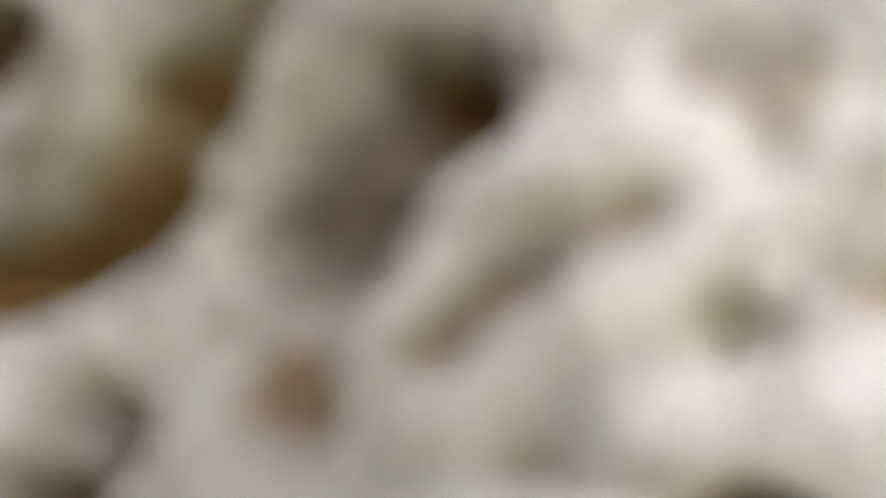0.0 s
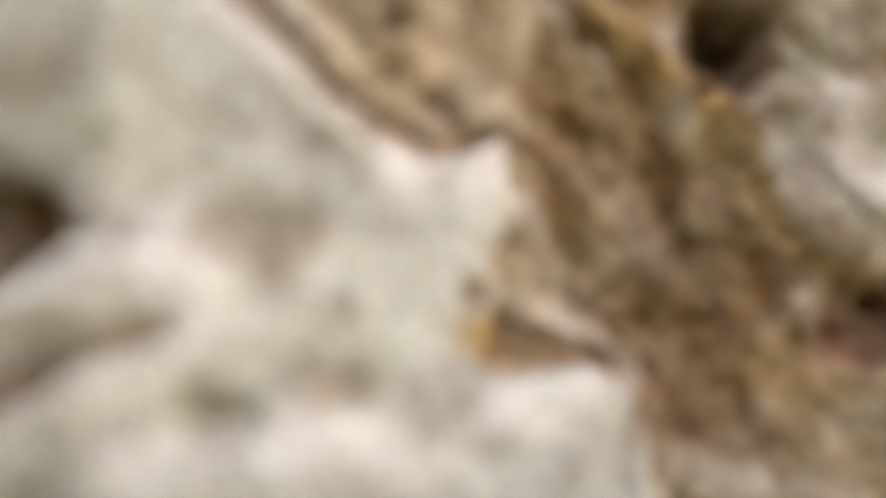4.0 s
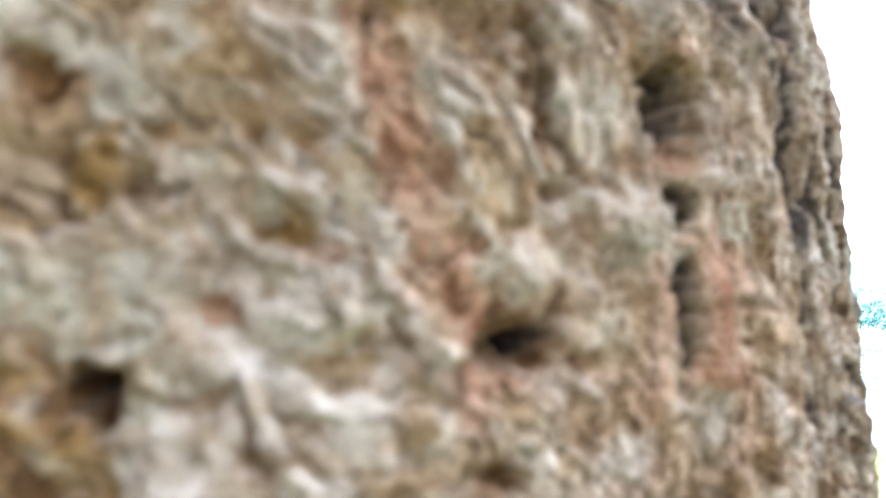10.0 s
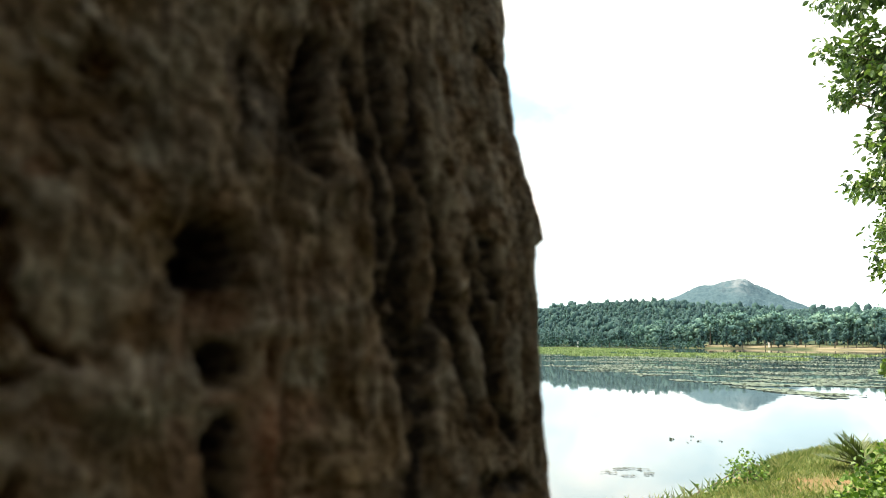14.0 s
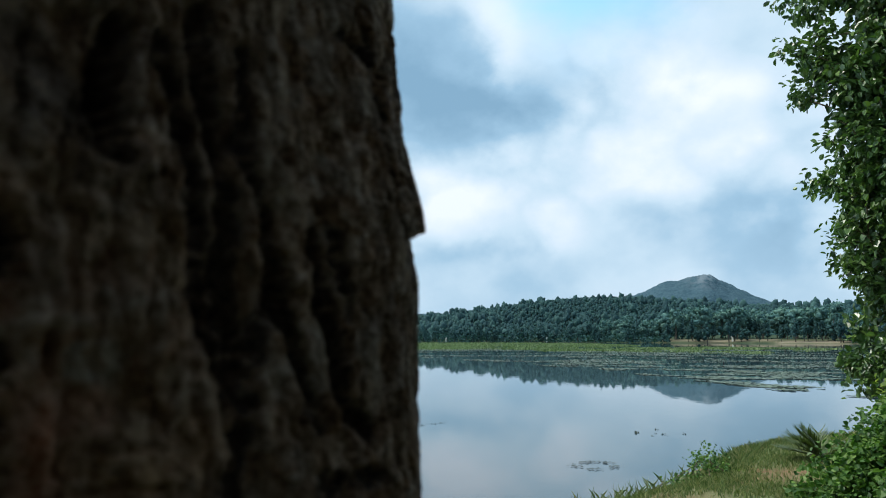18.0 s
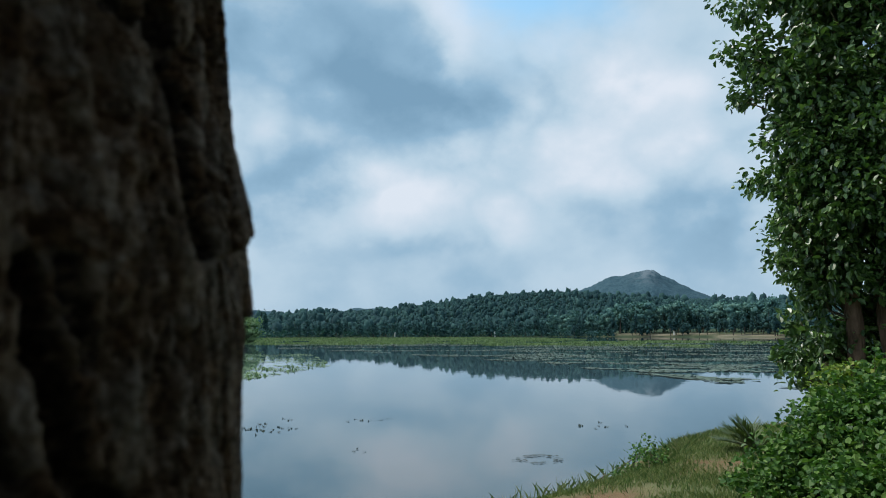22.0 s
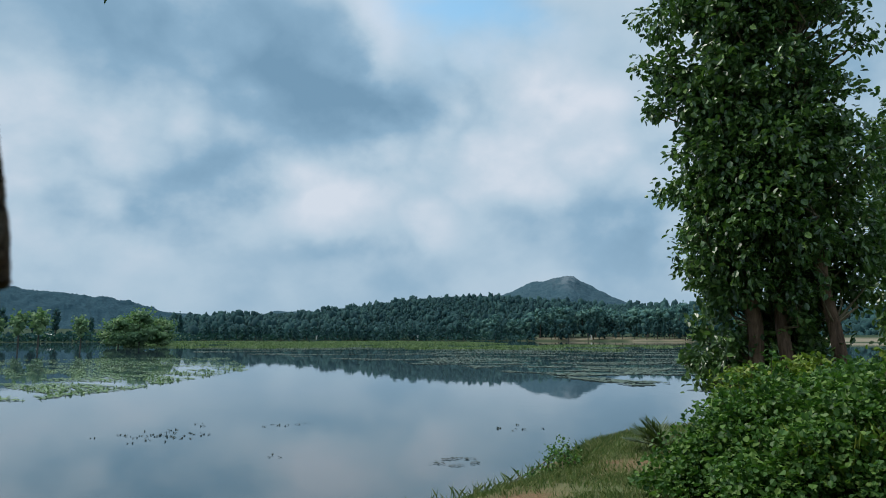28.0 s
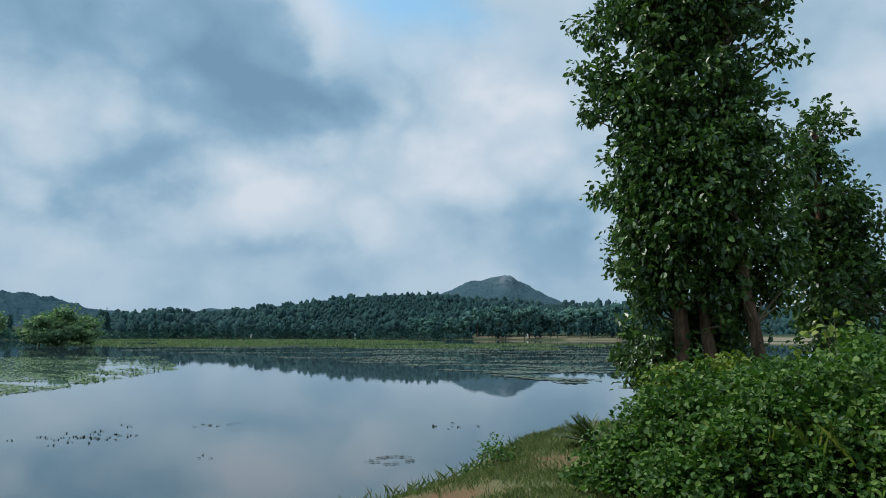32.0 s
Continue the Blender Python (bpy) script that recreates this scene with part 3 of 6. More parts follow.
def bark_marks(spot, line):
    """The hollows, knobs, slots and fissures that set this trunk apart."""
    # slab interior
    line(0.0014, -0.0060, "ochre", 1.00, (-0.1331, 0.0043), (-0.1287, 0.0073), (-0.1261, 0.0128), (-0.1241, 0.0159))
    line(0.0020, 0.0007, "pale", 0.30, (-0.1329, 0.0100), (-0.1305, 0.0158), (-0.1282, 0.0189))
    spot(-0.1171, 0.0100, 0.0030, 0.0023, -33, -0.0053, 2.5, "inner", 1.00)
    line(0.0028, -0.0058, "inner", 0.68, (-0.1182, 0.0090), (-0.1206, 0.0055), (-0.1228, 0.0033))
    spot(-0.1214, 0.0039, 0.0026, 0.0020, 26, -0.0048, 2.5, "inner", 0.68)
    line(0.0017, 0.0011, "pale", 0.45, (-0.1192, 0.0006), (-0.1157, 0.0050), (-0.1120, 0.0068), (-0.1089, 0.0076))
    line(0.0011, -0.0010, "inner", 0.75, (-0.1172, -0.0007), (-0.1138, 0.0016), (-0.1105, 0.0041))
    line(0.0014, 0.0007, "pale", 0.40, (-0.1173, -0.0035), (-0.1124, 0.0001), (-0.1093, 0.0023))
    spot(-0.1081, -0.0007, 0.0016, 0.0016, -9, -0.0013, 2.5, "sage", 0.9)
    spot(-0.1021, 0.0001, 0.0016, 0.0016, 0, -0.0008, 2.5, "inner", 0.52)
    spot(-0.1061, 0.0039, 0.0033, 0.0020, 11, 0.0008, 2.5, "pale", 0.50)
    spot(-0.1011, -0.0040, 0.0035, 0.0024, 0, 0.0007, 2.5, "pale", 0.50)
    spot(-0.0952, 0.0144, 0.0032, 0.0029, -42, 0.0007, 2.5, "pale", 0.45)
    spot(-0.1053, 0.0100, 0.0031, 0.0023, 46, -0.0006, 2.5, "inner", 0.52)
    spot(-0.1111, 0.0136, 0.0027, 0.0020, -39, -0.0005, 2.5, "sage", 0.5)
    spot(-0.1078, -0.0085, 0.0021, 0.0013, -11, -0.0053, 3, "inner", 1.00)
    spot(-0.1225, -0.0020, 0.0023, 0.0023, 14, -0.0008, 2.5, "inner", 0.83)
    spot(-0.1306, -0.0036, 0.0013, 0.0021, -14, -0.0058, 2.5, "inner", 1.00)
    spot(-0.1144, -0.0058, 0.0015, 0.0011, 14, -0.0008, 2.5, "sage", 0.8)
    spot(-0.1331, -0.0068, 0.0022, 0.0013, 0, -0.0058, 3, "inner", 1.00)
    spot(-0.1388, 0.0164, 0.0043, 0.0034, -13, -0.0060, 3, "inner", 1.00)
    line(0.0013, -0.0060, "ochre", 1.00, (-0.1387, 0.0039), (-0.1343, 0.0043), (-0.1318, 0.0055))
    spot(-0.1388, -0.0022, 0.0012, 0.0028, 0, -0.0060, 3, "inner", 1.00)
    spot(-0.1353, -0.0029, 0.0020, 0.0020, 0, 0.0008, 2.5, "pale", 0.40)
    spot(-0.1376, 0.0101, 0.0020, 0.0023, -7, 0.0007, 2.5, "pale", 0.30)
    spot(-0.1219, 0.0110, 0.0025, 0.0021, 32, 0.0003, 2.5, "sage", 0.7)
    spot(-0.1215, 0.0180, 0.0043, 0.0027, 13, 0.0004, 2.5, "pale", 0.35)
    spot(-0.1155, 0.0184, 0.0022, 0.0024, 8, -0.0005, 2.5, "inner", 0.38)
    # ridge at the slab's upper edge, its lit rim painted pale
    line(0.0016, 0.0009, "pale", 0.50, (-0.1087, 0.0247), (-0.1037, 0.0202), (-0.0986, 0.0163), (-0.0926, 0.0175))
    spot(-0.1094, 0.0151, 0.0038, 0.0021, -25, -0.0003, 2.5, "sage", 0.5)
    spot(-0.1071, 0.0102, 0.0023, 0.0027, -29, -0.0005, 2.5, "inner", 0.45)
    spot(-0.1001, -0.0051, 0.0060, 0.0022, -6, 0.0006, 2.5, "pale", 0.50)
    spot(-0.0952, -0.0014, 0.0021, 0.0034, -6, -0.0003, 2.5, "inner", 0.30)
    spot(-0.0977, 0.0479, 0.0106, 0.0220, 11, -0.0001, 3, "inner", 0.68)
    # wide wash for the cream flakes, raised to paint in brighter light here
    spot(-0.0422, 0.0393, 0.0288, 0.0306, 2, 0.0001, 3, "pale", 0.8)
    spot(-0.0867, 0.0734, 0.0130, 0.0151, 20, -0.0001, 3, "inner", 0.65)
    spot(-0.1027, 0.0357, 0.0117, 0.0090, 21, -0.0001, 3, "inner", 0.4)
    spot(-0.1357, 0.0125, 0.0050, 0.0050, -7, -0.0003, 3, "inner", 0.5)
    line(0.0023, -0.0045, "ochre", 1, (-0.1390, 0.0036), (-0.1332, 0.0045), (-0.1289, 0.0080), (-0.1270, 0.0118))
    spot(-0.1388, 0.0164, 0.0035, 0.0030, -13, -0.0065, 3, "inner", 1)
    spot(-0.1353, -0.0029, 0.0022, 0.0020, 0, 0.0008, 2.5, "pale", 0.7)
    spot(-0.1305, -0.0042, 0.0012, 0.0028, 0, -0.0016, 2.5, "inner", 0.6)
    spot(-0.1220, -0.0023, 0.0019, 0.0030, 0, -0.0010, 2.5, "inner", 0.5)
    spot(-0.1237, 0.0011, 0.0030, 0.0015, -9, -0.0010, 2.5, "inner", 0.35)
    spot(-0.1119, -0.0063, 0.0030, 0.0011, -11, -0.0010, 2.5, "inner", 0.35)
    spot(-0.1080, -0.0011, 0.0020, 0.0022, -9, -0.0013, 2.5, "inner", 0.3)
    spot(-0.0987, 0.0248, 0.0071, 0.0050, 6, -0.0001, 3, "inner", 0.5)
    # cleft over the slab, with its shade put into the brown
    line(0.0006, -0.0020, "inner", 0.7, (-0.1085, 0.0267), (-0.1074, 0.0251), (-0.1036, 0.0215))
    line(0.0010, -0.0020, "inner", 0.5, (-0.1036, 0.0215), (-0.0989, 0.0186), (-0.0956, 0.0185), (-0.0935, 0.0208))
    spot(-0.1045, 0.0281, 0.0023, 0.0012, -7, -0.0012, 2.5, "inner", 0.5)
    spot(-0.0954, 0.0384, 0.0012, 0.0008, 15, -0.0008, 3, "inner", 0.6)
    spot(-0.0972, 0.0412, 0.0048, 0.0024, 17, 0.0006, 2.5, "sage", 0.5)
    spot(-0.1020, 0.0344, 0.0034, 0.0013, 43, -0.0005, 2.5, "sage", 0.6)
    spot(-0.1097, 0.0345, 0.0012, 0.0021, 18, 0.0006, 2.5, "red", 0.35)
    spot(-0.1113, 0.0349, 0.0011, 0.0025, 18, -0.0005, 2.5, "ochre", 0.6)
    line(0.0008, -0.0010, "inner", 0.7, (-0.0896, 0.0426), (-0.0883, 0.0369), (-0.0892, 0.0289), (-0.0903, 0.0229))
    spot(-0.0935, 0.0149, 0.0025, 0.0032, 0, 0.0007, 3, "pale", 0.68)
    # brown hollow
    line(0.0091, -0.0021, "inner", 0.95, (-0.0832, 0.0240), (-0.0768, 0.0152), (-0.0668, 0.0124))
    line(0.0071, -0.0020, "inner", 0.85, (-0.0765, 0.0022), (-0.0689, -0.0012))
    spot(-0.0868, 0.0231, 0.0029, 0.0038, 4, -0.0013, 3, "inner", 0.9)
    spot(-0.0841, 0.0103, 0.0059, 0.0033, -23, -0.0006, 3, "inner", 0.75)
    line(0.0014, -0.0012, "inner", 1, (-0.0877, 0.0153), (-0.0828, 0.0109), (-0.0752, 0.0066))
    line(0.0015, 0.0007, "inner", 0.5, (-0.0804, 0.0203), (-0.0789, 0.0127), (-0.0714, 0.0090))
    spot(-0.0670, 0.0194, 0.0036, 0.0017, -9, 0.0006, 3, "red", 0.5)
    spot(-0.0790, 0.0191, 0.0042, 0.0040, 0, 0.0004, 3, "red", 0.25)
    line(0.0009, -0.0010, "inner", 1, (-0.0733, 0.0247), (-0.0715, 0.0152), (-0.0631, 0.0125))
    spot(-0.0910, 0.0036, 0.0037, 0.0020, -18, -0.0017, 4, "ochre", 1)
    spot(-0.0935, 0.0081, 0.0010, 0.0017, -5, -0.0018, 3, "inner", 1)
    line(0.0014, 0.0009, "pale", 0.59, (-0.0926, 0.0096), (-0.0896, 0.0062), (-0.0839, 0.0045), (-0.0772, 0.0010))
    spot(-0.0849, -0.0022, 0.0071, 0.0028, -8, 0.0006, 3, "pale", 0.72)
    spot(-0.0817, 0.0429, 0.0051, 0.0047, 11, 0.0010, 3, "ochre", 0.35)
    line(0.0022, -0.0017, "inner", 1, (-0.0805, 0.0489), (-0.0745, 0.0459), (-0.0728, 0.0400))
    line(0.0032, -0.0013, "inner", 0.95, (-0.0860, 0.0381), (-0.0795, 0.0377), (-0.0735, 0.0371), (-0.0694, 0.0334))
    line(0.0021, 0.0014, "ochre", 0.95, (-0.0841, 0.0363), (-0.0772, 0.0331), (-0.0710, 0.0304), (-0.0652, 0.0265))
    spot(-0.0844, 0.0334, 0.0024, 0.0007, -0, -0.0017, 3, "inner", 1)
    spot(-0.0846, 0.0307, 0.0032, 0.0007, -1, 0.0007, 3, "pale", 0.59)
    line(0.0049, 0.0010, "sage", 0.95, (-0.0681, 0.0500), (-0.0600, 0.0439), (-0.0596, 0.0359), (-0.0587, 0.0309))
    line(0.0044, 0.0010, "pale", 0.77, (-0.0579, 0.0245), (-0.0540, 0.0176), (-0.0446, 0.0185))
    spot(-0.0512, 0.0039, 0.0059, 0.0027, 9, -0.0060, 4, "red", 0.9)
    line(0.0016, -0.0006, "ochre", 0.9, (-0.0571, 0.0126), (-0.0500, 0.0116), (-0.0422, 0.0099), (-0.0399, 0.0043))
    line(0.0017, 0.0008, "sage", 0.8, (-0.0446, 0.0036), (-0.0447, -0.0041))
    spot(-0.0399, -0.0020, 0.0022, 0.0042, 0, 0.0004, 3, "ochre", 0.7)
    spot(-0.0593, 0.0015, 0.0047, 0.0040, 0, -0.0010, 3, "ochre", 0.8)
    spot(-0.0465, 0.0300, 0.0048, 0.0032, 12, 0.0010, 3, "pale", 0.85)
    line(0.0020, 0.0010, "pale", 0.85, (-0.0477, 0.0438), (-0.0397, 0.0324), (-0.0323, 0.0209))
    line(0.0009, -0.0016, "inner", 0.9, (-0.0453, 0.0388), (-0.0401, 0.0258), (-0.0353, 0.0158), (-0.0253, 0.0030))
    spot(-0.0441, 0.0485, 0.0021, 0.0023, -35, -0.0012, 3, "inner", 0.8)
    spot(-0.0493, 0.0375, 0.0047, 0.0011, -19, -0.0009, 3, "inner", 0.6)
    spot(-0.0256, 0.0376, 0.0060, 0.0013, 2, -0.0010, 3, "inner", 0.6)
    spot(-0.0274, 0.0474, 0.0092, 0.0021, 14, 0.0008, 3, "sage", 0.7)
    spot(-0.0298, 0.0173, 0.0063, 0.0025, -17, 0.0007, 3, "pale", 0.68)
    spot(-0.0308, 0.0071, 0.0047, 0.0021, -35, -0.0008, 3, "ochre", 0.6)
    # upper left and the pale plate
    spot(-0.0797, 0.0707, 0.0062, 0.0051, 16, -0.0012, 4, "inner", 0.6)
    spot(-0.0932, 0.0608, 0.0059, 0.0043, 20, -0.0005, 3, "inner", 0.35)
    spot(-0.0967, 0.0562, 0.0029, 0.0015, 15, 0.0006, 3, "pale", 0.42)
    line(0.0011, -0.0022, "inner", 1, (-0.0734, 0.0769), (-0.0731, 0.0684), (-0.0760, 0.0614))
    spot(-0.0681, 0.0733, 0.0042, 0.0054, 5, 0.0013, 4, "ochre", 1)
    spot(-0.0604, 0.0743, 0.0055, 0.0039, 12, 0.0009, 3, "ochre", 0.4)
    line(0.0009, -0.0017, "inner", 1, (-0.0752, 0.0621), (-0.0683, 0.0670), (-0.0594, 0.0702))
    line(0.0017, 0.0009, "pale", 0.68, (-0.0748, 0.0620), (-0.0664, 0.0647), (-0.0538, 0.0669))
    line(0.0046, 0.0011, "sage", 0.55, (-0.0853, 0.0558), (-0.0714, 0.0560), (-0.0600, 0.0590))
    spot(-0.0689, 0.0602, 0.0079, 0.0025, 3, 0.0004, 3, "ochre", 0.4)
    line(0.0034, 0.0006, "sage", 0.95, (-0.0830, 0.0500), (-0.0711, 0.0489), (-0.0633, 0.0506))
    line(0.0038, 0.0008, "sage", 0.9, (-0.0701, 0.0444), (-0.0621, 0.0396), (-0.0592, 0.0313))
    line(0.0018, -0.0014, "ochre", 0.9, (-0.0864, 0.0465), (-0.0814, 0.0433), (-0.0762, 0.0382))
    spot(-0.0869, 0.0398, 0.0022, 0.0032, 4, -0.0013, 3, "ochre", 0.7)
    # flaky cream field
    line(0.0024, 0.0011, "pale", 0.85, (-0.0533, 0.0433), (-0.0421, 0.0350), (-0.0345, 0.0244), (-0.0244, 0.0204))
    line(0.0028, 0.0009, "sage", 0.8, (-0.0404, 0.0473), (-0.0254, 0.0471), (-0.0163, 0.0519))
    line(0.0025, 0.0008, "pale", 0.77, (-0.0375, 0.0395), (-0.0297, 0.0344), (-0.0199, 0.0319))
    spot(-0.0460, 0.0496, 0.0019, 0.0029, 30, -0.0017, 3, "red", 0.9)
    spot(-0.0494, 0.0344, 0.0046, 0.0014, 12, -0.0012, 3, "inner", 0.7)
    spot(-0.0420, 0.0248, 0.0016, 0.0038, 28, -0.0014, 3, "inner", 0.7)
    spot(-0.0265, 0.0412, 0.0065, 0.0024, 2, -0.0008, 3, "ochre", 0.5)
    spot(-0.0471, 0.0575, 0.0037, 0.0035, 3, -0.0009, 3, "inner", 0.35)
    spot(-0.0536, 0.0563, 0.0041, 0.0035, 3, 0.0008, 3, "pale", 0.59)
    spot(-0.0358, 0.0650, 0.0060, 0.0029, 5, -0.0017, 3, "ochre", 0.85)
    spot(-0.0377, 0.0699, 0.0086, 0.0028, 0, 0.0009, 3, "sage", 0.8)
    spot(-0.0298, 0.0604, 0.0062, 0.0021, -4, -0.0009, 3, "red", 0.6)
    spot(-0.0511, 0.0281, 0.0082, 0.0033, -9, 0.0008, 3, "pale", 0.68)
    spot(-0.0544, 0.0165, 0.0079, 0.0039, -9, 0.0009, 3, "pale", 0.77)
    spot(-0.0650, 0.0206, 0.0035, 0.0028, 0, -0.0005, 3, "ochre", 0.6)
    line(0.0017, -0.0009, "ochre", 0.9, (-0.0668, 0.0246), (-0.0596, 0.0145), (-0.0525, 0.0111))
    spot(-0.0489, 0.0066, 0.0079, 0.0029, -10, -0.0050, 4, "red", 0.8)
    spot(-0.0445, 0.0090, 0.0035, 0.0018, -12, -0.0050, 4, "inner", 1)
    spot(-0.0325, 0.0138, 0.0029, 0.0033, -2, -0.0009, 3, "inner", 0.5)
    spot(-0.0244, 0.0135, 0.0065, 0.0033, -2, 0.0008, 3, "pale", 0.59)
    spot(-0.0082, 0.0154, 0.0048, 0.0030, -25, 0.0006, 3, "sage", 0.8)
    spot(-0.0166, 0.0176, 0.0047, 0.0016, -2, -0.0008, 3, "ochre", 0.6)
    spot(-0.0084, 0.0055, 0.0109, 0.0032, -4, 0.0006, 3, "sage", 0.4)
    spot(-0.0297, 0.0266, 0.0050, 0.0023, 0, 0.0006, 3, "sage", 0.5)
    spot(-0.0141, 0.0283, 0.0036, 0.0020, 0, -0.0008, 3, "ochre", 0.5)
    # upper sage lumps
    spot(-0.0628, 0.0932, 0.0101, 0.0058, 16, 0.0007, 3, "sage", 0.65)
    spot(-0.0785, 0.0867, 0.0038, 0.0054, 17, -0.0055, 4, "inner", 1)
    spot(-0.0786, 0.0763, 0.0041, 0.0062, 14, -0.0013, 3, "inner", 0.6)
    spot(-0.0620, 0.0798, 0.0078, 0.0019, -1, -0.0012, 3, "ochre", 0.8)
    spot(-0.0548, 0.0860, 0.0100, 0.0031, 13, 0.0007, 3, "sage", 0.5)
    spot(-0.0687, 0.0702, 0.0048, 0.0046, 3, 0.0010, 3, "ochre", 1)
    spot(-0.0594, 0.0683, 0.0028, 0.0023, 3, -0.0014, 3, "inner", 0.7)
    spot(-0.0464, 0.0926, 0.0055, 0.0030, 5, 0.0006, 3, "ochre", 0.6)
    spot(-0.0344, 0.0812, 0.0025, 0.0038, 33, -0.0017, 3, "ochre", 0.8)
    spot(-0.0401, 0.0847, 0.0046, 0.0016, 25, 0.0008, 3, "ochre", 0.4)
    spot(-0.0361, 0.0628, 0.0056, 0.0023, 2, -0.0021, 3, "ochre", 1)
    line(0.0020, 0.0009, "pale", 0.77, (-0.0399, 0.0802), (-0.0336, 0.0757), (-0.0303, 0.0689))
    line(0.0023, 0.0007, "sage", 0.7, (-0.0513, 0.0746), (-0.0453, 0.0700), (-0.0393, 0.0664))
    spot(-0.0241, 0.0724, 0.0044, 0.0059, 22, 0.0007, 3, "sage", 0.5)
    line(0.0031, 0.0007, "pale", 0.59, (-0.0417, 0.0994), (-0.0323, 0.0952), (-0.0234, 0.0859))
    spot(-0.0245, 0.0848, 0.0024, 0.0046, 16, -0.0008, 3, "inner", 0.4)
    spot(-0.0517, 0.0994, 0.0058, 0.0026, 7, -0.0008, 3, "ochre", 0.5)
    spot(-0.0286, 0.0493, 0.0093, 0.0027, 5, 0.0007, 3, "sage", 0.6)
    spot(-0.0481, 0.0494, 0.0024, 0.0031, 40, -0.0016, 3, "red", 0.9)
    spot(-0.0486, 0.0415, 0.0055, 0.0039, 0, 0.0010, 3, "pale", 0.85)
    spot(-0.0263, 0.0406, 0.0073, 0.0025, 0, -0.0010, 3, "ochre", 0.6)
    spot(-0.0271, 0.0330, 0.0094, 0.0021, -2, 0.0008, 3, "pale", 0.77)
    spot(-0.0337, 0.0249, 0.0105, 0.0017, 0, -0.0006, 3, "ochre", 0.5)
    spot(-0.0107, 0.0295, 0.0038, 0.0032, 23, 0.0006, 3, "ochre", 0.7)
    spot(-0.0421, 0.0242, 0.0020, 0.0037, 16, -0.0010, 3, "inner", 0.6)
    # pink-brown band with its pit
    line(0.0056, -0.0005, "red", 0.9, (-0.0240, 0.1050), (-0.0186, 0.0951), (-0.0159, 0.0805), (-0.0109, 0.0694), (-0.0058, 0.0591), (-0.0013, 0.0498))
    line(0.0028, 0.0008, "red", 0.35, (-0.0177, 0.0825), (-0.0128, 0.0735), (-0.0090, 0.0642))
    line(0.0016, -0.0014, "red", 1, (-0.0218, 0.1054), (-0.0182, 0.0995))
    line(0.0014, -0.0013, "red", 1, (-0.0165, 0.0799), (-0.0111, 0.0768), (-0.0091, 0.0717))
    spot(-0.0100, 0.0558, 0.0060, 0.0060, 2, -0.0005, 3, "red", 0.7)
    line(0.0020, 0.0010, "pale", 0.51, (-0.0175, 0.0569), (-0.0127, 0.0517), (-0.0103, 0.0433))
    spot(-0.0041, 0.0710, 0.0057, 0.0054, 6, -0.0005, 3, "ochre", 0.6)
    spot(-0.0002, 0.0632, 0.0035, 0.0026, -22, -0.0021, 3, "red", 1)
    spot(0.0020, 0.0498, 0.0080, 0.0065, 0, -0.0016, 3, "red", 1)
    spot(0.0068, 0.0386, 0.0110, 0.0041, -2, -0.0022, 3, "red", 0.9)
    spot(0.0229, 0.0519, 0.0024, 0.0037, 0, -0.0060, 4, "inner", 1)
    spot(0.0134, 0.0567, 0.0063, 0.0038, 2, 0.0011, 3, "sage", 0.5)
    spot(0.0015, 0.0320, 0.0041, 0.0052, -2, -0.0009, 3, "red", 0.6)
    line(0.0013, -0.0009, "red", 0.9, (0.0040, 0.0520), (0.0141, 0.0500), (0.0229, 0.0467))
    spot(0.0104, 0.0690, 0.0051, 0.0025, 12, -0.0016, 3, "ochre", 0.7)
    spot(0.0197, 0.0755, 0.0030, 0.0023, 6, -0.0022, 3, "inner", 0.9)
    spot(0.0334, 0.0402, 0.0053, 0.0023, -1, -0.0040, 3, "inner", 0.8)
    spot(0.0422, 0.0339, 0.0054, 0.0019, -2, -0.0017, 3, "inner", 0.7)
    spot(0.0156, 0.0269, 0.0105, 0.0049, -3, 0.0007, 3, "sage", 0.5)
    spot(0.0251, 0.0195, 0.0050, 0.0034, -6, -0.0009, 3, "ochre", 0.6)
    spot(0.0083, 0.0185, 0.0069, 0.0023, -16, -0.0060, 4, "inner", 1)
    # boss, pale ring and upright slots
    spot(0.0481, 0.0689, 0.0118, 0.0065, 5, 0.0044, 3, "sage", 1)
    spot(0.0420, 0.0643, 0.0072, 0.0033, 4, -0.0014, 3, "inner", 0.4)
    line(0.0033, 0.0011, "pale", 0.68, (0.0189, 0.0709), (0.0293, 0.0744), (0.0434, 0.0772), (0.0600, 0.0757))
    line(0.0043, 0.0009, "pale", 0.51, (0.0142, 0.0636), (0.0256, 0.0572), (0.0347, 0.0540))
    line(0.0048, 0.0009, "sage", 0.6, (0.0599, 0.0736), (0.0654, 0.0631))
    spot(0.0364, 0.0468, 0.0137, 0.0048, 1, 0.0008, 3, "sage", 0.5)
    line(0.0033, -0.0020, "inner", 0.9, (0.0139, 0.1096), (0.0156, 0.0942), (0.0189, 0.0846))
    spot(0.0313, 0.0933, 0.0107, 0.0123, 11, 0.0007, 3, "sage", 0.7)
    spot(0.0258, 0.1112, 0.0076, 0.0062, 14, 0.0004, 3, "sage", 0.4)
    spot(0.0521, 0.1065, 0.0071, 0.0064, 8, -0.0013, 3, "ochre", 0.6)
    spot(0.0705, 0.0691, 0.0069, 0.0014, 0, 0.0011, 3, "red", 0.6)
    line(0.0052, 0.0009, "pale", 0.38, (0.0804, 0.1137), (0.0819, 0.1001), (0.0810, 0.0878))
    spot(0.0859, 0.0867, 0.0121, 0.0019, 4, 0.0010, 3, "pale", 0.51)
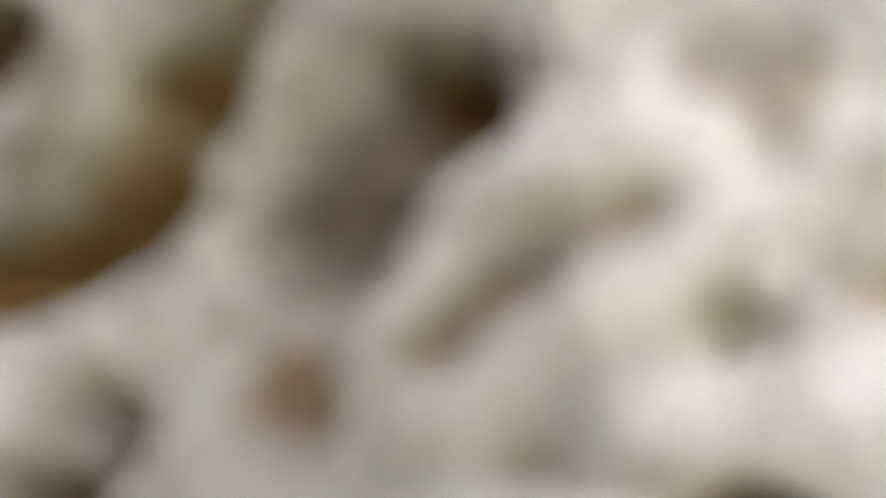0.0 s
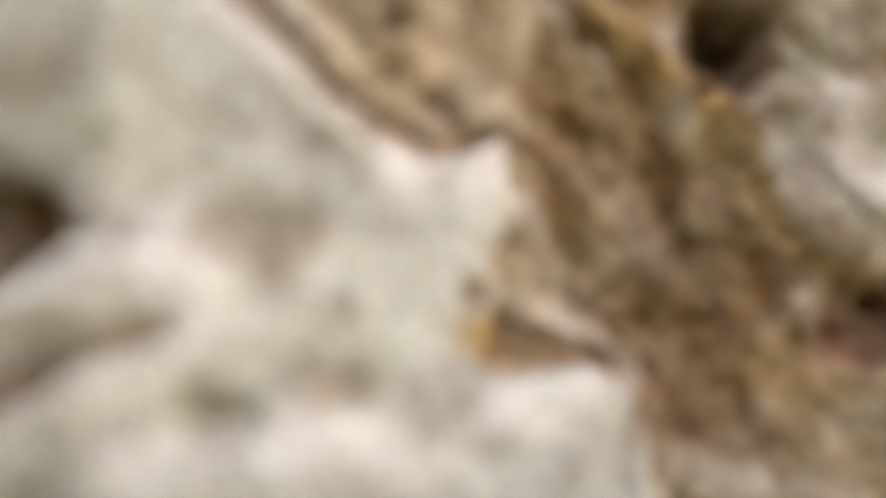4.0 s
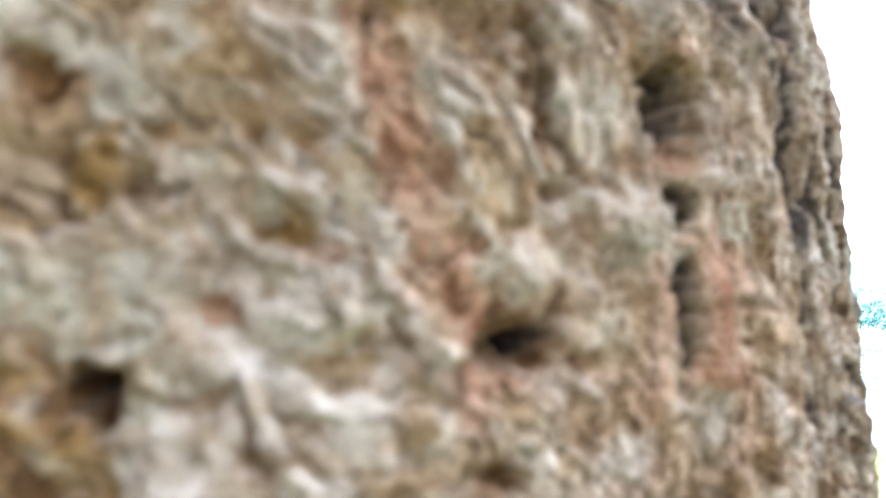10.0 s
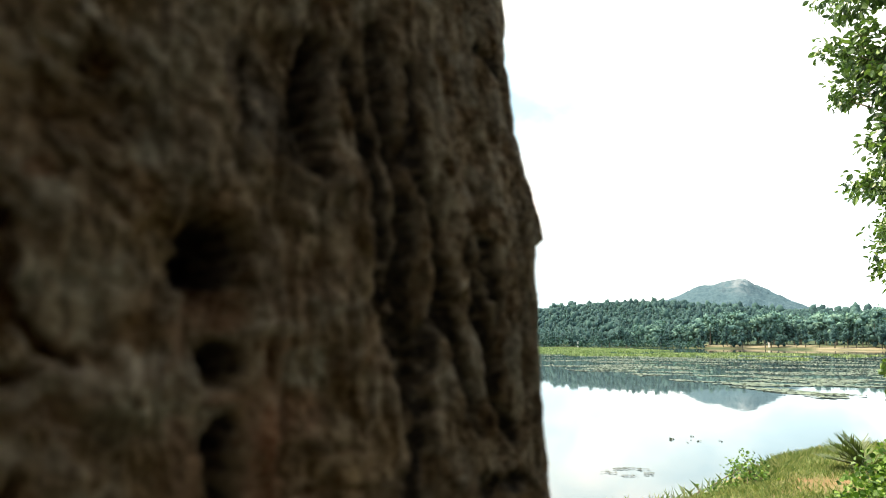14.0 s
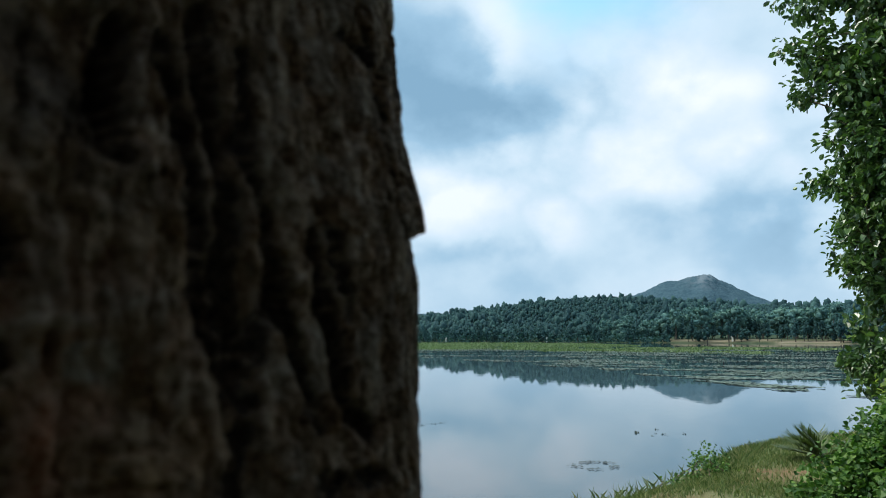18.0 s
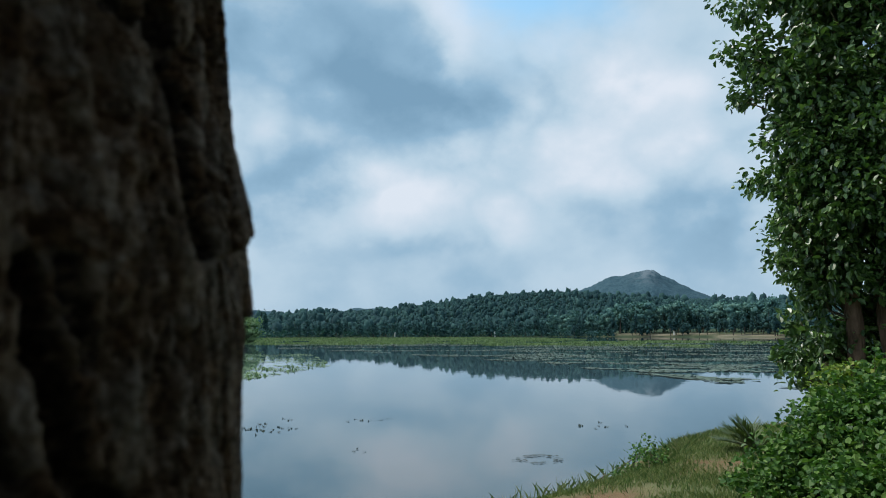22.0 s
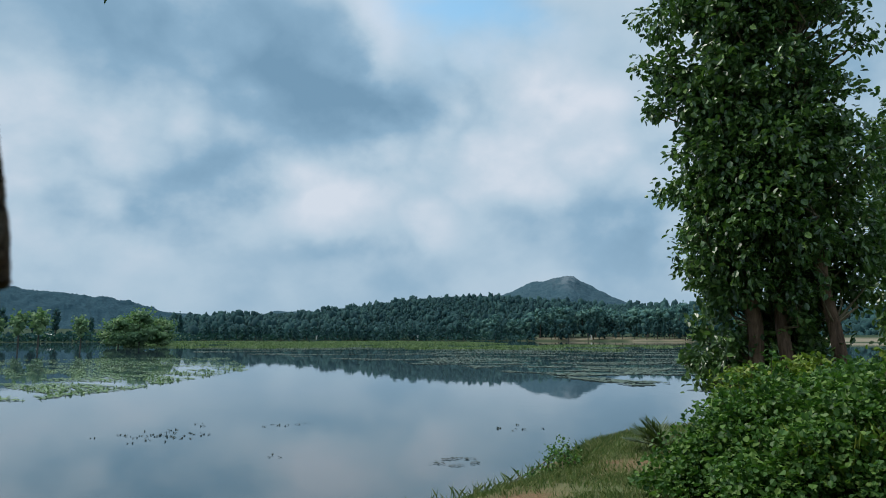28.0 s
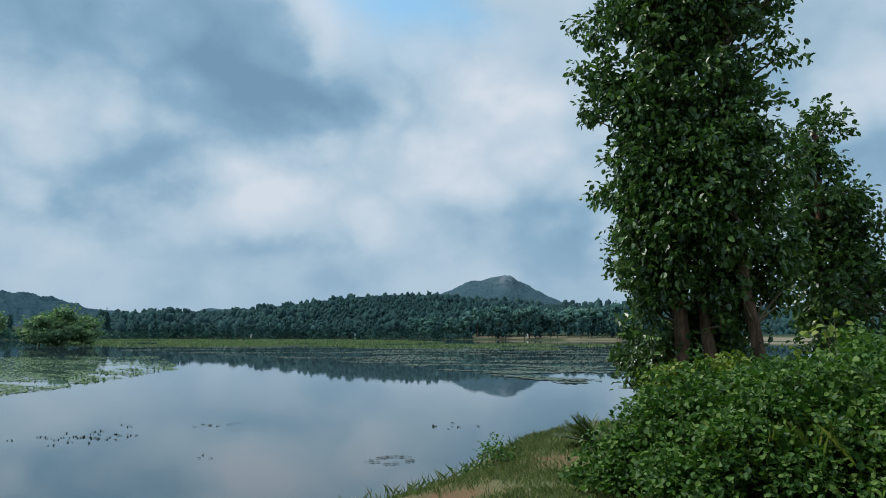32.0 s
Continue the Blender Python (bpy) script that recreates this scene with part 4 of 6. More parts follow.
    spot(0.0951, 0.0771, 0.0092, 0.0063, 2, -0.0016, 3, "sage", 0.9)
    line(0.0027, -0.0020, "inner", 0.8, (0.0847, 0.0820), (0.0862, 0.0715))
    line(0.0050, 0.0022, "red", 1, (0.0826, 0.0627), (0.0810, 0.0498), (0.0826, 0.0426))
    spot(0.0837, 0.0368, 0.0138, 0.0037, -6, 0.0022, 3, "red", 1)
    spot(0.0912, 0.0640, 0.0129, 0.0053, -1, -0.0012, 3, "red", 0.7)
    spot(0.1141, 0.0509, 0.0190, 0.0111, -3, 0.0004, 3, "ochre", 0.5)
    line(0.0013, -0.0013, "inner", 0.8, (0.0936, 0.0549), (0.1142, 0.0533))
    line(0.0012, -0.0013, "inner", 0.7, (0.0909, 0.0447), (0.1165, 0.0435))
    line(0.0012, -0.0012, "inner", 0.7, (0.0934, 0.0372), (0.1135, 0.0336))
    spot(0.0957, 0.1262, 0.0143, 0.0043, 12, 0.0008, 3, "sage", 0.4)
    line(0.0013, -0.0060, "inner", 1, (0.0179, 0.1076), (0.0197, 0.0932), (0.0255, 0.0828), (0.0330, 0.0782))
    spot(0.0250, 0.1191, 0.0045, 0.0027, 37, -0.0013, 3, "red", 0.7)
    spot(0.0466, 0.1287, 0.0063, 0.0036, 35, -0.0017, 3, "sage", 0.7)
    spot(0.0352, 0.0975, 0.0096, 0.0142, 6, 0.0004, 3, "sage", 0.35)
    spot(0.0493, 0.1493, 0.0121, 0.0068, 18, 0.0006, 3, "sage", 0.5)
    # plate at the top and the brown face under it
    spot(-0.0004, 0.1306, 0.0173, 0.0061, 11, 0.0017, 5, "ochre", 0.45)
    line(0.0016, -0.0045, "inner", 1, (-0.0157, 0.1169), (-0.0054, 0.1206), (0.0121, 0.1273))
    spot(-0.0014, 0.1103, 0.0137, 0.0096, 10, -0.0018, 4, "inner", 0.7)
    spot(-0.0189, 0.1065, 0.0041, 0.0027, 9, 0.0004, 3, "ochre", 1)
    spot(-0.0212, 0.1115, 0.0049, 0.0024, 10, 0.0009, 3, "pale", 0.51)
    line(0.0013, -0.0020, "inner", 1, (-0.0240, 0.1047), (-0.0223, 0.1007))
    line(0.0058, -0.0004, "red", 0.5, (-0.0200, 0.0957), (-0.0153, 0.0845), (-0.0096, 0.0754))
    spot(-0.0066, 0.0766, 0.0045, 0.0042, 2, -0.0016, 3, "red", 0.9)
    spot(0.0027, 0.0836, 0.0045, 0.0043, 4, -0.0008, 3, "ochre", 0.7)
    spot(0.0230, 0.0766, 0.0041, 0.0024, -14, -0.0036, 3, "inner", 0.8)
    spot(0.0361, 0.0790, 0.0062, 0.0018, -13, -0.0016, 3, "inner", 0.6)
    spot(0.0289, 0.1332, 0.0056, 0.0021, 23, -0.0022, 3, "inner", 0.8)
    spot(0.0350, 0.1461, 0.0045, 0.0048, 17, -0.0050, 4, "inner", 1)
    spot(0.0065, 0.0965, 0.0059, 0.0056, 6, -0.0006, 3, "inner", 0.4)
    spot(0.0040, 0.1115, 0.0137, 0.0124, 9, -0.0040, 3, "inner", 0.9)
    spot(0.0309, 0.1341, 0.0155, 0.0080, 12, -0.0038, 3, "inner", 0.7)
    spot(0.0800, 0.1579, 0.0139, 0.0137, 18, -0.0038, 3, "inner", 0.6)
    # fissures on the turning side, their shade painted in with the dark tone
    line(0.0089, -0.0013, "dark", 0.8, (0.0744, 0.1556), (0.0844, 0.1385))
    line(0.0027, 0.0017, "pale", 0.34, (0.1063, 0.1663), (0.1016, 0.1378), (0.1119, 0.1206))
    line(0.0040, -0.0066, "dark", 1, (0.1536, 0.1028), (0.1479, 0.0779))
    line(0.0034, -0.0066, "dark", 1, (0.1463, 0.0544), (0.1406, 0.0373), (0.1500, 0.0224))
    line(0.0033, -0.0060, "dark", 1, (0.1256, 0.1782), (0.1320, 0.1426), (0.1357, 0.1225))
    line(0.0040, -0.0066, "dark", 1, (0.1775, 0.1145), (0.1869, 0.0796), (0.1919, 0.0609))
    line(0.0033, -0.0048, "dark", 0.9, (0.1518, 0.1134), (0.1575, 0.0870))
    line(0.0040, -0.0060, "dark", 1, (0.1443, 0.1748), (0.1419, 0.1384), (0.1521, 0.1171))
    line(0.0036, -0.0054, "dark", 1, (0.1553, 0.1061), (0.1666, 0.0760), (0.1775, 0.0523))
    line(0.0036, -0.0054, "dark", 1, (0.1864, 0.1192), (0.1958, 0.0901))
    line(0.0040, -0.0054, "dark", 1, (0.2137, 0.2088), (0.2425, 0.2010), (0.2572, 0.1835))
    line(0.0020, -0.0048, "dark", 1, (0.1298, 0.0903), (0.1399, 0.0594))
    # deep holes and slots, darkened in colour for shade as well as sunk
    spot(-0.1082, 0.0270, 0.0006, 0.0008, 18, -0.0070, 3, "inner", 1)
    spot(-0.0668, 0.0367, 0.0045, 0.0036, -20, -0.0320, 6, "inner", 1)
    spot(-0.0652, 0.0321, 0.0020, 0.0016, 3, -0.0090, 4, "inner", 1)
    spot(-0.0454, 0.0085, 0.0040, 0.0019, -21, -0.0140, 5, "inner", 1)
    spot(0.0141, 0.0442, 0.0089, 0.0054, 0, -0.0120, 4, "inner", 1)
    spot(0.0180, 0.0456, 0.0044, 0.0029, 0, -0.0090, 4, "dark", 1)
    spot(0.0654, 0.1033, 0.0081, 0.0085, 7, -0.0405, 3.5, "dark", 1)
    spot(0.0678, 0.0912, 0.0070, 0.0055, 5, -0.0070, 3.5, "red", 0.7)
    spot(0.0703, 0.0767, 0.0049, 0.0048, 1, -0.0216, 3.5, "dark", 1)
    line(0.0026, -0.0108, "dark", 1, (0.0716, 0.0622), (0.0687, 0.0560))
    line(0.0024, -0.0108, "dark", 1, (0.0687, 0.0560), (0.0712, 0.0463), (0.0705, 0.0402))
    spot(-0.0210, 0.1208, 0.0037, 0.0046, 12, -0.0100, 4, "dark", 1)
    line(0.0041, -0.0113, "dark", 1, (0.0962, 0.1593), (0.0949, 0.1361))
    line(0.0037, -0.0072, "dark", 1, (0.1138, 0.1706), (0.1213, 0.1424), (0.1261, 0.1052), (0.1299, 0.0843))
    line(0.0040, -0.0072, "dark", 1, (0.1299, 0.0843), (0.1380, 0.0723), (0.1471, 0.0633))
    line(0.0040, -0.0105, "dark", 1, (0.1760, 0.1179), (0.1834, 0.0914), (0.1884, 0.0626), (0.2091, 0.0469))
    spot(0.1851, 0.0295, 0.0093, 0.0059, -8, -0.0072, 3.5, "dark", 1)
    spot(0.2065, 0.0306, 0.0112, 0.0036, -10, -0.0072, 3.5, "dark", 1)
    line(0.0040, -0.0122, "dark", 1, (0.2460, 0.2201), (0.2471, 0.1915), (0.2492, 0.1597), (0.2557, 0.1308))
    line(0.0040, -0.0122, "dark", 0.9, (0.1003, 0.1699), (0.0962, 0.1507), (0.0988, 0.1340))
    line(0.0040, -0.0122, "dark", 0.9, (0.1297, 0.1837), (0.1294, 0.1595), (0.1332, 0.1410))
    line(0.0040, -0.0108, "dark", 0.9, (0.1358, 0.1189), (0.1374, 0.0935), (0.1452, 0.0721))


def bark_relief(u, v):
    """Depth of the bark over the round of the trunk, and where its colours lie. u: along the girth, v: up."""
    # the way the girth departs from a circle
    base = np.interp(u, [-0.9, -0.45, -0.32, -0.25, -0.2, -0.16, -0.135, -0.112, -0.097, -0.085, -0.07, -0.05, -0.03, 0, 0.05, 0.10, 0.13, 0.155, 0.180, 0.196, 0.27, 0.34, 0.40, 0.45, 0.7],
                     [0, 0.03, 0.062, 0.058, 0.046, 0.036, 0.029, 0.0205, 0.006, -0.005, -0.014, -0.014, -0.013, -0.015, -0.020, -0.020, -0.016, -0.012, -0.010, -0.002, 0.002, -0.002, -0.011, -0.018, 0])
    lean = np.interp(u, [0.05, 0.2, 0.25, 0.30, 0.36, 0.42, 0.55], [0.05, 0.20, 0.17, 0.09, 0.09, 0.12, 0.0])
    base = base - lean * np.clip(v - np.interp(u, [0.2, 0.25, 0.3], [0.13, 0.135, 0.10]), 0, 0.25) + 0.25 * lean * np.clip(0.07 - v, 0, 0.09)
    # ragged coordinates: a slow and a quick waver
    wu = u + 0.0036 * (fbm2(u * 110, v * 110, 3, 3) - 0.5) + 0.0022 * (fbm2(u * 420, v * 420, 7, 2) - 0.5)
    wv = v + 0.0036 * (fbm2(u * 110, v * 110, 4, 3) - 0.5) + 0.0022 * (fbm2(u * 420, v * 420, 8, 2) - 0.5)
    calm = 0.35 + 0.65 * step01(-0.100, -0.065, u) * (1 - 0.7 * step01(0.09, 0.15, u))
    wu, wv = u + calm * (wu - u), v + calm * (wv - v)
    right = step01(0.0, 0.10, u)
    tones = {k: np.zeros(u.shape) for k in ("pale", "sage", "inner", "ochre", "red", "dark")}

    def paint(tone, mask, where=slice(None)):
        """A tone covers what lay there before."""
        for key in tones:
            if key != tone:
                tones[key][where] = tones[key][where] * (1 - mask)
        tones[tone][where] = np.maximum(tones[tone][where], mask)

    # pale slab, smoother than the rest
    brow = np.interp(u, [-0.16, -0.1122, -0.1085, -0.1036, -0.098, -0.0935, -0.088], [0.09, 0.0305, 0.0262, 0.0210, 0.0172, 0.0195, 0.024])
    edge = np.where(v > 0.0010, -0.0926 + 0.12 * np.clip(v - 0.008, 0, 0.01), -0.0785 - 0.35 * v)
    slab = step01(-0.0007, 0.0009, np.minimum(0.8 * (brow - wv), edge - wu))
    open_bark = 1 - slab
    # lumps, and loose outer flakes lying over the tan layer beneath
    lump = fbm2(wu * 85 + wv * 30, wv * 80 - wu * 20, 11, 3, 0.5)
    slant = fbm2(wu * 120 + wv * 60, wv * 260 + wu * 120, 13, 4, 0.55)
    flake = step01(0.47, 0.56, slant) * step01(0.36, 0.52, fbm2(wu * 55, wv * 55, 14, 3))
    crumb = fbm2(wu * 320, wv * 300, 18, 3, 0.6) - 0.5
    fine = fbm2(wu * 900, wv * 850, 33, 3, 0.6) - 0.5
    chink = np.exp(-((fbm2(wu * 70 + wv * 50, wv * 95 - wu * 20, 15, 3) - 0.5) / 0.022) ** 2)
    left_h = 0.0036 * (lump - 0.5) + 0.0013 * flake + 0.0018 * (slant - 0.5) - 0.0020 * chink + 0.0015 * crumb
    # upright ridges on the turning side
    fis = np.exp(-((fbm2(wu * 48 + 0.7 * np.sin(wv * 21), wv * 7, 21, 3) - 0.5) / 0.040) ** 2)
    fis2 = np.exp(-((fbm2(wu * 150, wv * 26, 25, 3) - 0.5) / 0.05) ** 2)
    scale = fbm2(wu * 120, wv * 90, 28, 4, 0.6)
    smooth = 1 - 0.75 * step01(0.18, 0.27, u)
    right_h = 0.002 + 0.010 * (1 - 0.55 * step01(0.24, 0.30, u)) * (fbm2(wu * 34, wv * 6, 29, 3) - 0.5) - 0.007 * fis * step01(0.17, 0.24, u) - 0.0035 * fis2 + 0.0065 * smooth * (scale - 0.5) + 0.0013 * smooth * crumb
    h = base + open_bark * (left_h * (1 - right) + right_h * right) + 0.0010 * fine * (1 - 0.5 * slab)
    h = h + slab * (0.004 + 0.0018 * (fbm2(u * 150, v * 150, 45, 3) - 0.5) + 0.0009 * crumb)
    left = 1 - right
    tones["pale"][:] = open_bark * left * 0.75 * flake
    tones["sage"][:] = open_bark * 0.7 * step01(0.50, 0.62, fbm2(wu * 46, wv * 46, 51, 4)) * (1 - 0.5 * flake) * (1 - 0.6 * right)
    paint("inner", 0.75 * open_bark * step01(0.50, 0.60, fbm2(wu * 62, wv * 70, 75, 4)) * (1 - flake))
    paint("ochre", 0.6 * open_bark * left * step01(0.56, 0.66, fbm2(wu * 75, wv * 95, 71, 4)) * (1 - 0.7 * flake))
    # creases get the inner bark's brown, which doubles as painted shade
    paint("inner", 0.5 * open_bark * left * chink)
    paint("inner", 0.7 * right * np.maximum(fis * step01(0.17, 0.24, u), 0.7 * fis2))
    paint("sage", 0.5 * slab * step01(0.5, 0.62, fbm2(wu * 160, wv * 160, 53, 3)))
    warm = np.exp(-(((u - 0.075) / 0.05) ** 2 + ((v - 0.06) / 0.07) ** 2))
    paint("red", 0.6 * warm * step01(0.52, 0.62, fbm2(wu * 85, wv * 60, 83, 4)))
    paint("ochre", 0.4 * warm * step01(0.54, 0.66, fbm2(wu * 95, wv * 60, 87, 4)))
    ripple = fbm2(u * 260, v * 260, 48, 3) - 0.5

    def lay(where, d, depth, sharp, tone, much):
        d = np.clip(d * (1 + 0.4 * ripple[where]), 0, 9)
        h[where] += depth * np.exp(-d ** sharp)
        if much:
            # in deep marks the painted shade reaches over the walls
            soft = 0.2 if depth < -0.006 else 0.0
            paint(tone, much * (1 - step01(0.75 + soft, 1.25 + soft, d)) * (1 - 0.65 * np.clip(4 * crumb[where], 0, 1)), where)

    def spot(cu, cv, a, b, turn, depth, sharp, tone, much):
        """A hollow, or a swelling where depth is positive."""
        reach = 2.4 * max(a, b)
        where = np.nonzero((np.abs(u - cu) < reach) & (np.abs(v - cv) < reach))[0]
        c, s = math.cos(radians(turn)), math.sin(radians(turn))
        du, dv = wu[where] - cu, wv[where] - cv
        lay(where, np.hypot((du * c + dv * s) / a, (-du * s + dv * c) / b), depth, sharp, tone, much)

    def line(width, depth, tone, much, *points):
        """A furrow, or a ridge where depth is positive."""
        us, vs = zip(*points)
        reach = 2.4 * width
        where = np.nonzero((u > min(us) - reach) & (u < max(us) + reach) & (v > min(vs) - reach) & (v < max(vs) + reach))[0]
        d = np.full(len(where), 9.0)
        for (ax, ay), (bx, by) in zip(points[:-1], points[1:]):
            d = np.minimum(d, seg(wu[where], wv[where], ax, ay, bx, by) / width)
        lay(where, d, depth, 2.5, tone, much)

    bark_marks(spot, line)
    paint("ochre", 0.32 * open_bark * left * step01(0.55, 0.63, fbm2(wu * 150, wv * 200, 91, 3)) * (1 - tones["dark"]))
    # long fissures at the turn of the trunk
    for ax, ay, bx, by, w, dep in ((0.2350, 0.250, 0.2440, 0.135, 0.0060, 0.010), (0.2030, 0.230, 0.2060, 0.165, 0.0040, 0.010), (0.1900, 0.060, 0.1960, 0.010, 0.0030, 0.008)):
        h = h - dep * np.exp(-(seg(wu, wv, ax, ay, bx, by) / w) ** 2)
    # a lifted plate that ends in an overhanging lip
    k = step01(0.250, 0.278, u) * (1 - step01(0.305, 0.338, u))
    rise = 0.30 * (np.clip(u, 0.25, 0.35) - 0.265)
    pv, pw = v - rise, wv - rise
    h = h + k * 0.0065 * step01(0.185, 0.131, pv) * step01(0.1285, 0.1305, pw) - k * 0.003 * step01(0.1285, 0.1265, pw) * step01(0.10, 0.125, pv)
    k = step01(0.315, 0.335, u) * (1 - step01(0.39, 0.41, u))
    h = h + k * 0.0050 * step01(0.20, 0.110, v) * step01(0.1060, 0.1080, wv)
    # weathering plus painted shade, high up and round the turning sides
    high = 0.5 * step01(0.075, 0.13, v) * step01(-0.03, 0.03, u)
    tones["weathered_shade"] = np.clip(np.maximum(high, step01(0.08, 0.17, u) * 0.65 + 0.3 * step01(0.18, 0.27, u)) + 0.6 * step01(-0.16, -0.26, u), 0, 1)
    tones["slab"] = slab
    return h, tones


def build_old_tree():
    tree = tagged(new("tree"), "old broad tree with deeply pitted and fissured grey-brown bark", "tree")
    tree.location = (AX, AY, 0.75)
    half = math.pi * RT
    us = np.concatenate([np.linspace(-half, -0.24, 60, endpoint=False), np.arange(-0.24, -0.16, 0.0012), np.arange(-0.16, 0.06, 0.0006), np.arange(0.06, 0.36, 0.0009), np.linspace(0.36, half, 50, endpoint=False)])
    vs = np.concatenate([np.linspace(-1.75, -0.07, 50, endpoint=False), np.arange(-0.07, -0.02, 0.001), np.arange(-0.02, 0.15, 0.00065), np.arange(0.15, 0.275, 0.00095), np.linspace(0.275, 3.6, 90)])
    U, V = np.meshgrid(us, vs)
    u, v = U.ravel(), V.ravel()
    h, tones = bark_relief(u, v)
    seam = step01(half, half - 0.05, np.abs(u))
    h = h * seam
    r = RT + h + 0.22 * np.clip((-0.9 - v) / 0.9, 0, 1) ** 2 - 0.012 * np.clip(v - 0.3, 0, 9) + 0.0
    a = u / RT
    x, y, z = r * np.sin(a), -r * np.cos(a), v + Z0 - 0.75
    x = x + 0.03 * np.clip(v - 0.4, 0, 9) ** 1.3
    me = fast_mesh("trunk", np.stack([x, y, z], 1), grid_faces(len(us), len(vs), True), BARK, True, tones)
    part("trunk", me, tree)
    # limbs and crown overhead
    rng = np.random.default_rng(12)
    top = np.array([0.14, 0.0, 5.1])
    ends = []
    for k in range(9):
        b = 2 * math.pi * k / 9 + rng.uniform(-0.2, 0.2)
        reach, rise = rng.uniform(2.6, 4.6), rng.uniform(0.6, 3.0)
        start = top + (0, 0, -0.9 * rng.uniform(0, 1))
        end = start + (reach * math.sin(b), reach * math.cos(b), rise)
        mid = (start + end) / 2 + rng.normal(size=3) * 0.25 + (0, 0, 0.35)
        pts = [start, (start * 2 + mid) / 3, mid, (mid + end) / 2 + rng.normal(size=3) * 0.1, end]
        vv, ff = tube(pts, [0.13, 0.10, 0.075, 0.05, 0.02], 9, 0.12, k)
        part("limb", fast_mesh("limb", vv, ff, TRUNK_BARK, True), tree)
        ends += [mid, pts[3], end, end + rng.normal(size=3) * 0.5]
    centres = []
    for e in ends:
        for _ in range(5):
            c = e + rng.normal(size=3) * (0.75, 0.75, 0.45)
            centres.append(c + rng.normal(size=(95, 3)) * (0.30, 0.30, 0.20))
    c = np.concatenate(centres)
    c = c[c[:, 2] + 0.75 > 4.4]
    vv, ff = leaves(c, 0.17, 0.09, rng, None, 0.5)
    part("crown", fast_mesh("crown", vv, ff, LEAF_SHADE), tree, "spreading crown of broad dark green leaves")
    # a hanging twig that dips into view
    tip = np.array((0.86, 1.8, 3.35)) - (AX, AY, 0.75)
    pts = [tip + (-0.9, 0.5, 1.9), tip + (-0.5, 0.3, 1.1), tip + (-0.15, 0.1, 0.45), tip + (0, 0, 0.05)]
    vv, ff = tube(pts, [0.016, 0.011, 0.007, 0.003], 6, 0.1, 5)
    twig = part("twig", fast_mesh("twig", vv, ff, TWIG, True), tree)
    c = np.concatenate([np.linspace(pts[2], pts[3], 9), np.linspace(pts[1], pts[2], 10)]) + rng.normal(size=(19, 3)) * 0.02
    for q in c:
        vv, ff = leaves(q[None], 0.11, 0.05, rng, None, 0.6)
        part("leaf", fast_mesh("leaf", vv, ff, LEAF_TREE), twig)


build_old_tree()


# ---- trees on the near bank ----
def bank_tree(label, trunks, blobs, n_clumps, per, leaf, seed, mat=LEAF_TREE, group=""):
    """Trunks are lists of (x, y, z, radius); blobs are (x, y, z, rx, rz) of the crown."""
    rng = np.random.default_rng(seed)
    base = Vector(trunks[0][0][:3])
    tree = tagged(new("tree"), label, "tree", group)
    tree.location = base
    b = np.array(base)
    lines, stems = [], []
    for k, tr in enumerate(trunks):
        tr = np.array(tr, float)
        s = np.linspace(0, 1, 14)
        q = np.linspace(0, 1, len(tr))
        pts = np.stack([np.interp(s, q, tr[:, i]) for i in range(3)], 1) - b
        pts[1:-1] += rng.normal(size=(12, 3)) * (0.03, 0.03, 0)
        vv, ff = tube(pts, np.interp(s, q, tr[:, 3]) * (1 + 0.35 * np.exp(-s * 18)), 14, 0.10, seed + k)
        stems.append(part("trunk", fast_mesh("trunk", vv, ff, TRUNK_BARK, True), tree))
        lines.append(pts)
    lines = np.concatenate(lines)
    w = np.array([bl[3] ** 2 * bl[4] for bl in blobs])
    pick = rng.choice(len(blobs), n_clumps, p=w / w.sum())
    cs, outs, twigs = [], [], []
    for k in pick:
        bx, by, bz, rx, rz = blobs[k]
        d = rng.normal(size=3)
        d /= np.linalg.norm(d)
        rad = rng.uniform(0.15, 1.0) ** 0.45
        c = np.array((bx, by, bz)) - b + d * (rx, rx, rz) * rad
        near = lines[np.argmin(np.linalg.norm(lines - c + (0, 0, 0.5), axis=1))]
        if rng.uniform() < 0.45:
            m = (near + c) / 2 + rng.normal(size=3) * 0.12 - (0, 0, 0.05)
            twigs.append(tube([near, m, c, c + d * 0.25], [0.028, 0.018, 0.010, 0.004], 5, 0.1, int(k)))
        sp = rng.uniform(0.10, 0.21)
        cs.append(c + np.clip(rng.normal(size=(per, 3)), -1.6, 1.6) * (sp, sp, sp * 0.8))
        outs.append(np.repeat([d * 0.5], per, 0))
    c, o = np.concatenate(cs), np.concatenate(outs)
    vv, ff = leaves(c, leaf, leaf * 0.58, rng, o, 0.45)
    part("crown", fast_mesh("crown", vv, ff, mat), tree)
    for vv, ff in twigs[:60]:
        gap = [np.min(np.linalg.norm(np.array([v.co for v in s.data.vertices]) - vv[0], axis=1)) for s in stems]
        part("branch", fast_mesh("branch", vv, ff, TWIG, True), stems[int(np.argmin(gap))])
    if twigs[60:]:
        vv, ff = joined(twigs[60:])
        tagged(part("twig", fast_mesh("twig", vv, ff, TWIG, True), tree), kind="stuff")
    return tree


